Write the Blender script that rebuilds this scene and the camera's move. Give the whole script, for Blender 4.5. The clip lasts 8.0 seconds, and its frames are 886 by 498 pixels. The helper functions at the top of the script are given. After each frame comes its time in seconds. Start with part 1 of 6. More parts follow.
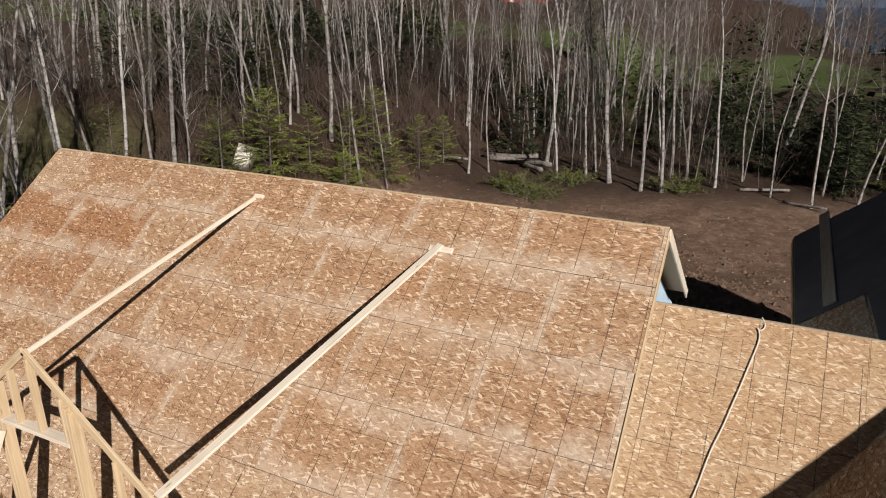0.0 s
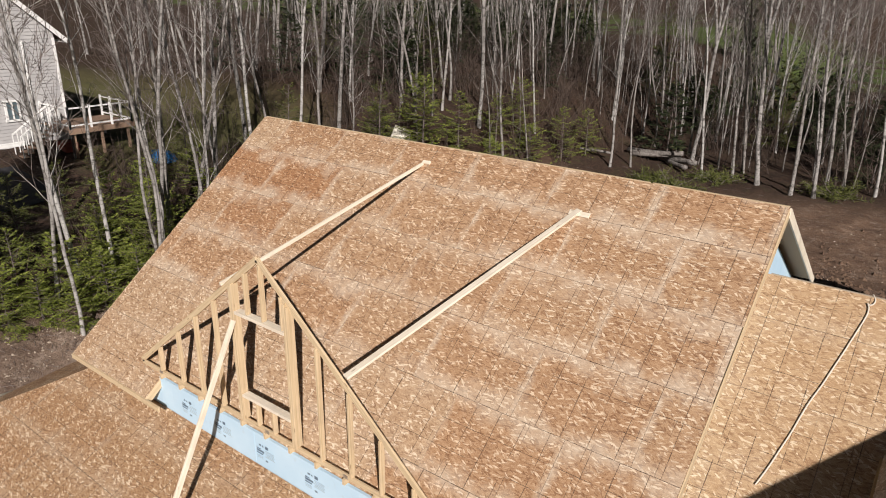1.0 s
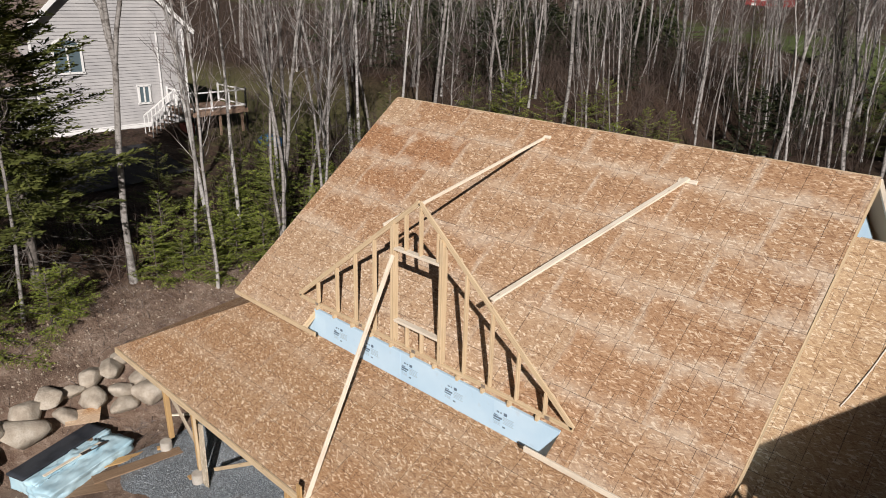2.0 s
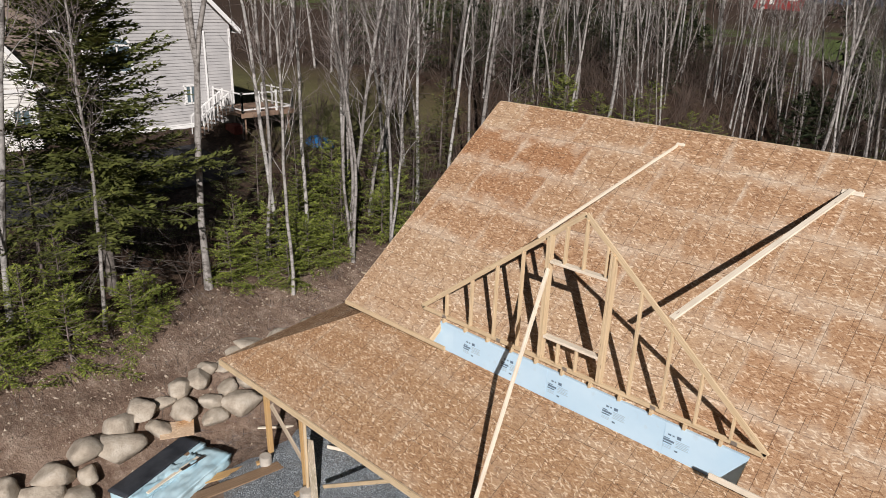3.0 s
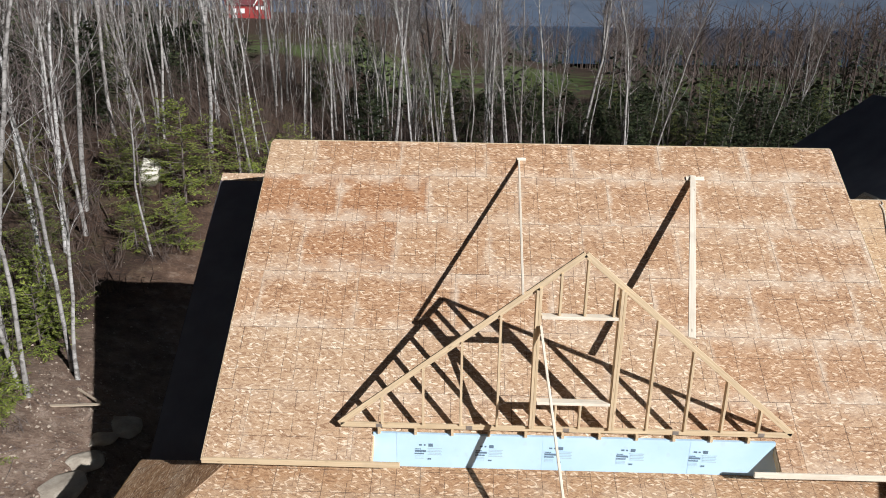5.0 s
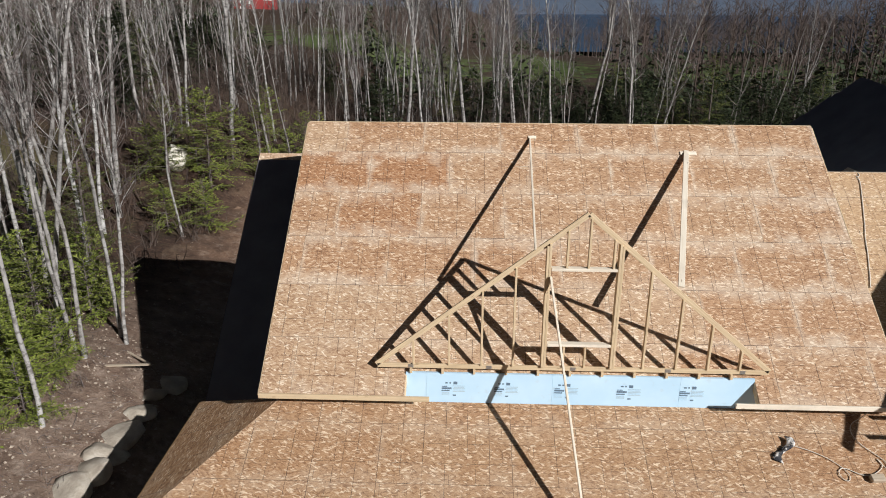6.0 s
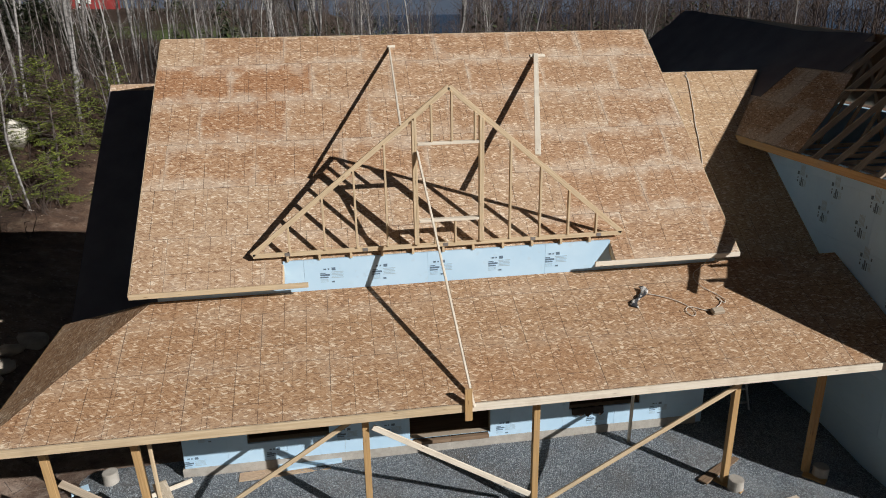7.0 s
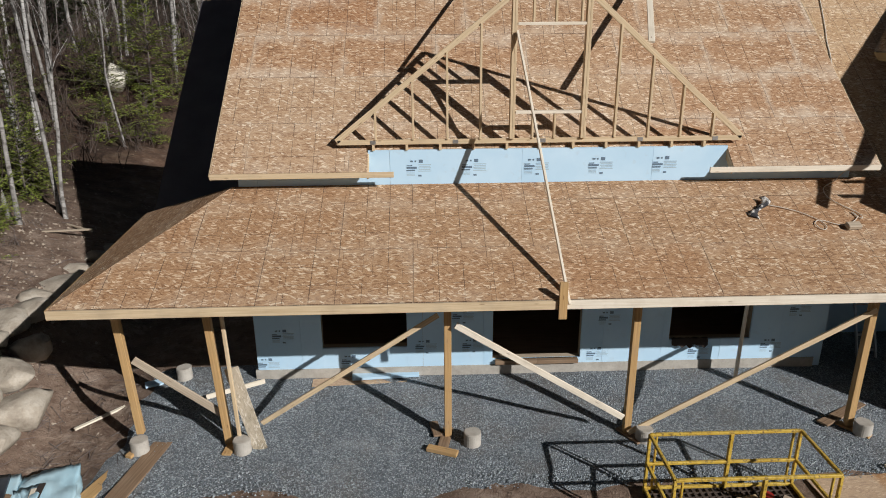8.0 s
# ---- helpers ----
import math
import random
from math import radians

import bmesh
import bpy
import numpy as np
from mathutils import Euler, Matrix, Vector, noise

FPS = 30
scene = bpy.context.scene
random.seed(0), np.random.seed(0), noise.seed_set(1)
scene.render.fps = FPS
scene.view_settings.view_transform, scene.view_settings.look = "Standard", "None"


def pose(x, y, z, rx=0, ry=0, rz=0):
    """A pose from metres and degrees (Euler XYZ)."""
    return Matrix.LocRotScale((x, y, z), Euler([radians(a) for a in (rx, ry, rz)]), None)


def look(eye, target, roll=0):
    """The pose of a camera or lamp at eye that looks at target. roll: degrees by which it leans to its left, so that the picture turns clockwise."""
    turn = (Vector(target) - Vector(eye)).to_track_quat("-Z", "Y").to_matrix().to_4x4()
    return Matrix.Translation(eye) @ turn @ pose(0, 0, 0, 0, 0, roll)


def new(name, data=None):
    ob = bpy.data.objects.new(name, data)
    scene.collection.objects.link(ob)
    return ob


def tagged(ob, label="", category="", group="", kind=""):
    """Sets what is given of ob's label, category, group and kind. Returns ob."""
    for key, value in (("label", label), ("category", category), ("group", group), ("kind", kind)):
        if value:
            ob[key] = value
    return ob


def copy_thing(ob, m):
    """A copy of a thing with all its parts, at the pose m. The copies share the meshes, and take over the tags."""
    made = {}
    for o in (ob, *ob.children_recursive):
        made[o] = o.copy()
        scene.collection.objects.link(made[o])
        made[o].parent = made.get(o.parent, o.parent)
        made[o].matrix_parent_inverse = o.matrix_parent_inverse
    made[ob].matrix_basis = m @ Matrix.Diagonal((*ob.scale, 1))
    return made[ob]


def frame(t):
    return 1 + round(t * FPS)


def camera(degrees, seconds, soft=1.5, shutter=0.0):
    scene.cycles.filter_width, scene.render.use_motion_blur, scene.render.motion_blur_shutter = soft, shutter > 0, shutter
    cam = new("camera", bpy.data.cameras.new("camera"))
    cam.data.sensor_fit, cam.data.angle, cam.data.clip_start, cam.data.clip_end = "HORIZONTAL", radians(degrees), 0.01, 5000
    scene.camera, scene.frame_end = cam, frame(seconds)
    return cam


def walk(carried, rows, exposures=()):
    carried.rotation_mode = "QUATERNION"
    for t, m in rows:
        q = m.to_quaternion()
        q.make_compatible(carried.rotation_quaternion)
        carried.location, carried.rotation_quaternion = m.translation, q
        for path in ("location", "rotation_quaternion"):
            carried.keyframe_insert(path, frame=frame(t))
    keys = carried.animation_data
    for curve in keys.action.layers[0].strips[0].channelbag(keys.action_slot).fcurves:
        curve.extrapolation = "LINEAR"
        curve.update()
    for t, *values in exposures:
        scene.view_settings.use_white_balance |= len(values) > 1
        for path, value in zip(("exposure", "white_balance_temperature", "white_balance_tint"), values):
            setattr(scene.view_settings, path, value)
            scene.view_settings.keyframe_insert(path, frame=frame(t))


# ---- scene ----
cam = camera(65.5, 8.0, 1.0)
PATH = [
    (0, (13.234, -3.788, 11.332), (12.425, -2.089, 10.652), 0.1),
    (0.3, (13.371, -3.969, 11.338), (12.558, -2.273, 10.656), -0.1),
    (0.5, (13.460, -4.387, 11.348), (12.668, -2.681, 10.669), 0.2),
    (0.7, (13.776, -4.626, 11.281), (12.957, -2.931, 10.606), 0.1),
    (1, (14.054, -5.564, 11.415), (12.922, -4.071, 10.715), 0.7),
    (1.2, (14.297, -6.076, 11.200), (13.047, -4.674, 10.512), 1.4),
    (1.5, (14.550, -6.836, 11.155), (13.255, -5.474, 10.471), 1.6),
    (1.8, (14.629, -7.676, 11.177), (13.343, -6.308, 10.489), 1.6),
    (2, (14.543, -8.183, 11.201), (13.273, -6.801, 10.509), 1.6),
    (2.3, (14.137, -8.714, 11.209), (12.881, -7.322, 10.515), 1.6),
    (2.5, (13.671, -8.980, 11.154), (12.407, -7.593, 10.464), 1.7),
    (3, (11.935, -9.723, 11.109), (10.672, -8.334, 10.419), 2.1),
    (3.5, (9.625, -10.076, 11.124), (8.354, -8.699, 10.426), 2.4),
    (3.8, (8.166, -10.125, 11.125), (6.884, -8.754, 10.433), 2.2),
    (4, (7.115, -9.866, 11.084), (5.991, -8.357, 10.406), 2.0),
    (4.2, (6.330, -9.687, 10.995), (5.449, -8.014, 10.343), 1.6),
    (4.5, (5.241, -9.575, 11.059), (4.824, -7.728, 10.417), 1.1),
    (4.7, (4.701, -9.512, 10.979), (4.543, -7.621, 10.348), 0.8),
    (5, (4.173, -9.587, 11.011), (4.126, -7.690, 10.378), 0.7),
    (5.25, (3.944, -9.854, 11.099), (3.897, -7.962, 10.454), 0.6),
    (5.5, (3.856, -10.264, 11.183), (3.776, -8.377, 10.526), 0.5),
    (5.8, (3.874, -10.888, 11.203), (3.778, -9.004, 10.540), 0.4),
    (6, (3.921, -11.416, 11.085), (3.855, -9.530, 10.425), 0.2),
    (6.3, (3.970, -11.941, 10.754), (4.029, -10.054, 10.094), -0.1),
    (6.5, (4.030, -12.267, 10.288), (4.217, -10.386, 9.633), -0.7),
    (7, (3.960, -12.530, 9.014), (4.248, -10.663, 8.357), -0.9),
    (7.5, (4.074, -12.456, 7.586), (4.310, -10.582, 6.930), -0.9),
    (8, (3.720, -12.145, 6.925), (3.786, -10.260, 6.258), -0.4),
]
walk(cam, [(t, look(eye, target, roll)) for t, eye, target, roll in PATH],
     [(0.0, 0.06, 6650, 13), (1.0, 0.14, 6600, 13), (2.5, 0.06, 6450, 13), (3.5, 0.18, 6350, 13), (4.0, 0.38, 6150, 11), (4.5, 0.44, 5950, 9), (6.0, 0.22, 6100, 9), (6.5, 0.06, 6150, 9), (7.0, -0.06, 6200, 9), (8.0, -0.10, 6200, 9)])

# ---- light ----
SUN_DIR = Vector((0.645, -0.600, 0.475)).normalized()
world = bpy.data.worlds.new("daylight")
scene.world = world
world.use_nodes = True
wn, wl = world.node_tree.nodes, world.node_tree.links
sky = wn.new("ShaderNodeTexSky")
sky.sky_type = 'NISHITA'
sky.sun_disc = False
sky.sun_elevation = math.asin(SUN_DIR.z)
sky.sun_rotation = math.atan2(SUN_DIR.x, SUN_DIR.y)
wl.new(sky.outputs[0], wn["Background"].inputs[0])
wn["Background"].inputs[1].default_value = 0.0098
sun_data = bpy.data.lights.new("sun", 'SUN')
sun_data.energy, sun_data.angle, sun_data.color = 4.9, radians(0.5), (1.0, 0.945, 0.88)
sun = new("sun", sun_data)
sun.rotation_mode = 'QUATERNION'
sun.rotation_quaternion = SUN_DIR.to_track_quat("Z", "Y")
scene.view_settings.exposure = 0.0


# ---- materials ----
class Mat:
    """Small builder for node materials."""

    def __init__(self, name, rough=0.8, metal=0.0):
        self.m = bpy.data.materials.new(name)
        self.m.use_nodes = True
        self.n, self.l = self.m.node_tree.nodes, self.m.node_tree.links
        self.b = self.n["Principled BSDF"]
        self.b.inputs["Roughness"].default_value = rough
        self.b.inputs["Metallic"].default_value = metal
        self.b.inputs["Specular IOR Level"].default_value = 0.3

    def node(self, kind, **kw):
        nd = self.n.new(kind)
        for k, v in kw.items():
            if k == "op":
                nd.operation = v
            elif k == "blend":
                nd.blend_type = v
        return nd

    def link(self, a, b):
        self.l.new(a, b)

    def put(self, sock, v):
        if isinstance(v, (int, float)):
            sock.default_value = v
        elif isinstance(v, tuple):
            sock.default_value = v if len(v) == len(sock.default_value) else (*v, 1.0)
        else:
            self.link(v, sock)

    def math(self, op, a, b=0.0, c=0.0):
        nd = self.node("ShaderNodeMath", op=op)
        self.put(nd.inputs[0], a), self.put(nd.inputs[1], b), self.put(nd.inputs[2], c)
        return nd.outputs[0]

    def coord(self, which="Object"):
        return self.node("ShaderNodeTexCoord").outputs[which]

    def mapped(self, vec, scale=(1, 1, 1), rot=0.0, loc=(0, 0, 0)):
        nd = self.node("ShaderNodeMapping")
        self.link(vec, nd.inputs[0])
        self.put(nd.inputs["Location"], loc)
        nd.inputs["Rotation"].default_value = (0, 0, rot)
        nd.inputs["Scale"].default_value = scale
        return nd.outputs[0]

    def turned(self, vec, scale, rot, loc):
        """Turns first, then stretches, so that long cells lie at an angle."""
        return self.mapped(self.mapped(vec, (1, 1, 1), rot, loc), scale)

    def shifted(self, vec, amount=37.0):
        """Moves the pattern from piece to piece."""
        info = self.node("ShaderNodeObjectInfo")
        sc = self.math("MULTIPLY", info.outputs["Random"], amount)
        comb = self.node("ShaderNodeCombineXYZ")
        for i in range(3):
            self.link(sc, comb.inputs[i])
        add = self.node("ShaderNodeVectorMath", op="ADD")
        self.link(vec, add.inputs[0]), self.link(comb.outputs[0], add.inputs[1])
        return add.outputs[0]

    def noise(self, vec, scale, detail=4.0, rough=0.55):
        nd = self.node("ShaderNodeTexNoise")
        self.link(vec, nd.inputs["Vector"])
        nd.inputs["Scale"].default_value, nd.inputs["Detail"].default_value, nd.inputs["Roughness"].default_value = scale, detail, rough
        return nd.outputs[0]

    def cells(self, vec, scale, out="Color"):
        nd = self.node("ShaderNodeTexVoronoi")
        self.link(vec, nd.inputs["Vector"])
        nd.inputs["Scale"].default_value = scale
        return nd.outputs[out]

    def ramp(self, fac, stops):
        nd = self.node("ShaderNodeValToRGB")
        el = nd.color_ramp.elements
        while len(el) < len(stops):
            el.new(0.5)
        for e, (p, c) in zip(el, stops):
            e.position, e.color = p, (*c, 1.0) if len(c) == 3 else c
        self.link(fac, nd.inputs[0])
        return nd.outputs[0]

    def step(self, v, lo, hi):
        nd = self.node("ShaderNodeMapRange")
        self.put(nd.inputs[0], v)
        nd.inputs[1].default_value, nd.inputs[2].default_value = lo, hi
        return nd.outputs[0]

    def mix(self, fac, a, b, blend='MIX'):
        nd = self.n.new("ShaderNodeMix")
        nd.data_type, nd.blend_type = 'RGBA', blend
        self.put(nd.inputs[0], fac), self.put(nd.inputs[6], a), self.put(nd.inputs[7], b)
        return nd.outputs[2]

    def bump(self, height, strength=0.4, dist=0.01):
        nd = self.node("ShaderNodeBump")
        nd.inputs["Strength"].default_value, nd.inputs["Distance"].default_value = strength, dist
        self.link(height, nd.inputs["Height"])
        self.link(nd.outputs[0], self.b.inputs["Normal"])

    def color(self, c):
        self.put(self.b.inputs["Base Color"], c)
        return self.m


def osb_material(name, dark, mid, light, lines=True, faded=0.36, brown=0.32, sheet=(2.44, 1.22)):
    """Strand board: layered chips, printed nailing lines, bleached sheet edges."""
    k = Mat(name, 0.75)
    uv = k.coord("UV")
    sh = k.shifted(uv, 53.0)
    nz = k.node("ShaderNodeTexNoise")
    nz.inputs["Scale"].default_value = 9.0
    k.link(sh, nz.inputs["Vector"])
    sub = k.node("ShaderNodeVectorMath", op="SCALE")
    k.link(nz.outputs["Color"], sub.inputs[0])
    sub.inputs["Scale"].default_value = 0.005
    warp = k.node("ShaderNodeVectorMath", op="ADD")
    k.link(sh, warp.inputs[0]), k.link(sub.outputs[0], warp.inputs[1])
    base, relief = None, None
    soft = tuple(0.50 * p + 0.50 * q for p, q in zip(dark, mid))
    pale = tuple(0.80 * p + 0.20 * q for p, q in zip(mid, light))
    # pressed strands, lying mostly along the sheet and fanning out to either side
    for i, (rot, sx, sy) in enumerate(((0.05, 14, 48), (0.30, 16, 50), (-0.27, 15, 52), (0.58, 17, 48), (-0.55, 16, 54), (0.15, 16, 56))):
        cell = k.cells(k.turned(warp.outputs[0], (sx, sy, 1), rot, (3.1 * i, 1.7 * i, 0)), 1.0)
        sep = k.node("ShaderNodeSeparateColor")
        k.link(cell, sep.inputs[0])
        tone = k.ramp(sep.outputs[0], ((0.0, soft), (0.35, tuple(0.5 * p + 0.5 * q for p, q in zip(soft, mid))), (0.7, mid), (1.0, pale)))
        if base is None:
            base, relief = tone, sep.outputs[2]
        else:
            on = k.step(sep.outputs[1], 0.62, 0.64)
            base, relief = k.mix(on, base, tone), k.mix(on, relief, sep.outputs[2])
    # scattered pale and dark strands
    for i, (rot, sx, sy) in enumerate(((0.42, 13, 44), (-0.34, 14, 48), (0.08, 12, 46), (0.70, 15, 46), (-0.16, 14, 52))):
        cell = k.cells(k.turned(warp.outputs[0], (sx, sy, 1), rot, (5.3 * i + 2, 2.9 * i, 0)), 1.0)
        sep = k.node("ShaderNodeSeparateColor")
        k.link(cell, sep.inputs[0])
        base = k.mix(k.math("MULTIPLY", k.step(sep.outputs[0], 0.965, 0.968), k.step(sep.outputs[1], -0.6, 1.0)), base, light)
        base = k.mix(k.math("MULTIPLY", k.step(sep.outputs[2], 0.955, 0.96), 0.7), base, dark)
    fine = k.noise(k.mapped(sh, (60, 130, 1), 0.2), 1.0, 4, 0.7)
    base = k.mix(k.math("MULTIPLY", k.step(fine, 0.45, 0.72), 0.20), base, light)
    base = k.mix(k.math("MULTIPLY", k.step(fine, 0.54, 0.32), 0.42), base, dark)
    info = k.node("ShaderNodeObjectInfo").outputs["Random"]
    patch = k.noise(sh, 1.8, 5, 0.6)
    sx = k.node("ShaderNodeSeparateXYZ")
    k.link(uv, sx.inputs[0])
    u, v = sx.outputs[0], sx.outputs[1]
    r2 = k.math("FRACT", k.math("MULTIPLY", info, 7.3))
    r3 = k.math("FRACT", k.math("MULTIPLY", info, 17.7))
    # the sheet's middle keeps its red-brown, the edges have bleached
    across = k.math("MINIMUM", v, k.math("SUBTRACT", sheet[1], v))
    along = k.math("MULTIPLY", k.math("MINIMUM", u, k.math("SUBTRACT", sheet[0], u)), 3.2)
    edge = k.math("ADD", k.math("MINIMUM", across, along), k.math("MULTIPLY", k.math("SUBTRACT", patch, 0.5), 1.5))
    inner = k.step(edge, -0.12, 0.32)
    base = k.mix(k.math("MULTIPLY", inner, k.math("MULTIPLY", k.step(r3, -0.25, 0.8), brown)), base, (0.80, 0.60, 0.46), "MULTIPLY")
    bleach = k.math("MULTIPLY", k.math("SUBTRACT", 1.0, inner), k.step(r2, -0.8, 0.7))
    base = k.mix(k.math("MULTIPLY", bleach, faded), base, (0.68, 0.59, 0.485))
    stain = k.step(k.noise(sh, 3.3, 5), 0.60, 0.82)
    base = k.mix(k.math("MULTIPLY", stain, 0.32), base, dark)
    blot = k.step(k.noise(k.mapped(sh, (1, 1, 1), 0.0, (3, 8, 0)), 7.0, 2), 0.745, 0.775)
    base = k.mix(k.math("MULTIPLY", blot, 0.5), base, (0.13, 0.07, 0.045))
    if lines:
        def rule(c, pitch, seed, cover, width):
            f = k.math("ABSOLUTE", k.math("SUBTRACT", k.math("FRACT", k.math("ADD", k.math("DIVIDE", c, pitch), 0.5)), 0.5))
            on = k.math("LESS_THAN", k.math("MULTIPLY", f, pitch), width)
            br = k.step(k.noise(k.mapped(sh, (1, 1, 1), 0.0, (seed, seed, 0)), 2.6, 3), cover, cover + 0.10)
            return k.math("MULTIPLY", on, br)
        ln = k.math("MAXIMUM", rule(u, 0.4064, 4.0, 0.38, 0.0050), rule(v, 0.4064, 9.0, 0.40, 0.0045))
        ln = k.math("MAXIMUM", ln, k.math("MULTIPLY", rule(k.math("ADD", u, 0.17), 0.4877, 14.0, 0.44, 0.0045), 0.8))
        worn = k.step(k.noise(k.mapped(sh, (1, 1, 1), 0.0, (2, 5, 0)), 45.0, 2), 0.30, 0.52)
        base = k.mix(k.math("MULTIPLY", k.math("MULTIPLY", ln, worn), 0.85), base, (0.06, 0.036, 0.026))
    k.bump(relief, 0.25, 0.003)
    return k.color(base)


def wood_material(name, a, b, rough=0.7, knots=True):
    """Sawn softwood with grain along the board (UV x runs along it)."""
    k = Mat(name, rough)
    c = k.shifted(k.coord("UV"), 29.0)
    g = k.noise(k.mapped(c, (1.2, 40, 1)), 1.0, 5, 0.6)
    col = k.ramp(g, ((0.25, a), (0.7, b)))
    if knots:
        kn = k.cells(k.mapped(c, (2.2, 9, 1)), 1.0, "Distance")
        col = k.mix(k.math("MULTIPLY", k.math("SUBTRACT", 1.0, k.step(kn, 0.05, 0.13)), 0.6), col, (0.16, 0.08, 0.035))
    wear = k.noise(c, 2.2, 4)
    col = k.mix(k.math("MULTIPLY", k.step(wear, 0.5, 0.75), 0.35), col, (0.33, 0.26, 0.19))
    k.bump(g, 0.2, 0.002)
    return k.color(col)


def speckled(name, cols, scale, rough=0.9, bump=0.5, dist=0.02, detail=8, spread=(0.3, 0.7), fine=None):
    k = Mat(name, rough)
    c = k.coord("Object")
    n1 = k.noise(c, scale, detail, 0.65)
    stops = tuple((spread[0] + (spread[1] - spread[0]) * i / (len(cols) - 1), q) for i, q in enumerate(cols))
    col = k.ramp(n1, stops)
    h = n1
    if fine:
        n2 = k.noise(c, fine[0], 3)
        col = k.mix(k.math("MULTIPLY", k.step(n2, 0.5, 0.7), fine[2]), col, fine[1])
        h = k.math("ADD", n1, k.math("MULTIPLY", n2, 0.5))
    k.bump(h, bump, dist)
    return k.color(col)


SHEET = (1.855, 1.22)
OSB = osb_material("osb", (0.21, 0.105, 0.052), (0.480, 0.312, 0.184), (0.83, 0.70, 0.53), True, 0.46, 0.36, SHEET)
OSB_RED = osb_material("osb_unfaded", (0.19, 0.088, 0.042), (0.455, 0.278, 0.155), (0.80, 0.66, 0.49), True, 0.42, 0.62, SHEET)
OSB_SUN = osb_material("osb_bleached", (0.24, 0.13, 0.068), (0.500, 0.342, 0.212), (0.83, 0.71, 0.55), True, 0.25, 0.10, SHEET)
OSB_PORCH = osb_material("osb_porch", (0.19, 0.094, 0.045), (0.440, 0.274, 0.150), (0.79, 0.65, 0.475), True, 0.15, 0.35)
OSB_NEW = osb_material("osb_fresh", (0.28, 0.155, 0.080), (0.52, 0.355, 0.205), (0.80, 0.67, 0.49), True, 0.14, 0.12)
OSB_CUT = osb_material("osb_offcut", (0.30, 0.15, 0.07), (0.50, 0.31, 0.16), (0.75, 0.57, 0.36), False)
OSB_GREY = osb_material("osb_mossy", (0.13, 0.105, 0.06), (0.36, 0.30, 0.20), (0.70, 0.66, 0.57), False, 0.6, 0.1)
PINE = wood_material("pine_lumber", (0.48, 0.355, 0.21), (0.70, 0.56, 0.375))
PINE_PALE = wood_material("pale_lumber", (0.68, 0.59, 0.46), (0.85, 0.78, 0.66))
PINE_GREY = wood_material("weathered_lumber", (0.33, 0.26, 0.19), (0.52, 0.44, 0.34))
POST = wood_material("post_timber", (0.38, 0.225, 0.092), (0.56, 0.370, 0.172))
MUDDY = wood_material("muddy_board", (0.15, 0.095, 0.06), (0.32, 0.22, 0.14))


def felt_material():
    k = Mat("roof_underlayment", 0.65)
    c = k.coord("Object")
    n = k.noise(c, 1.3, 5)
    col = k.ramp(n, ((0.3, (0.096, 0.086, 0.094)), (0.75, (0.145, 0.130, 0.140))))
    k.bump(k.noise(c, 9.0, 3), 0.3, 0.01)
    return k.color(col)


def foam_material(name, a, b):
    k = Mat(name, 0.55)
    c = k.shifted(k.coord("Object"), 11.0)
    n = k.noise(c, 1.1, 4)
    col = k.ramp(n, ((0.3, a), (0.7, b)))
    sm = k.step(k.noise(c, 6.0, 5), 0.60, 0.78)
    col = k.mix(k.math("MULTIPLY", sm, 0.25), col, (0.42, 0.45, 0.46))
    k.bump(k.noise(c, 3.0, 2), 0.15, 0.006)
    return k.color(col)


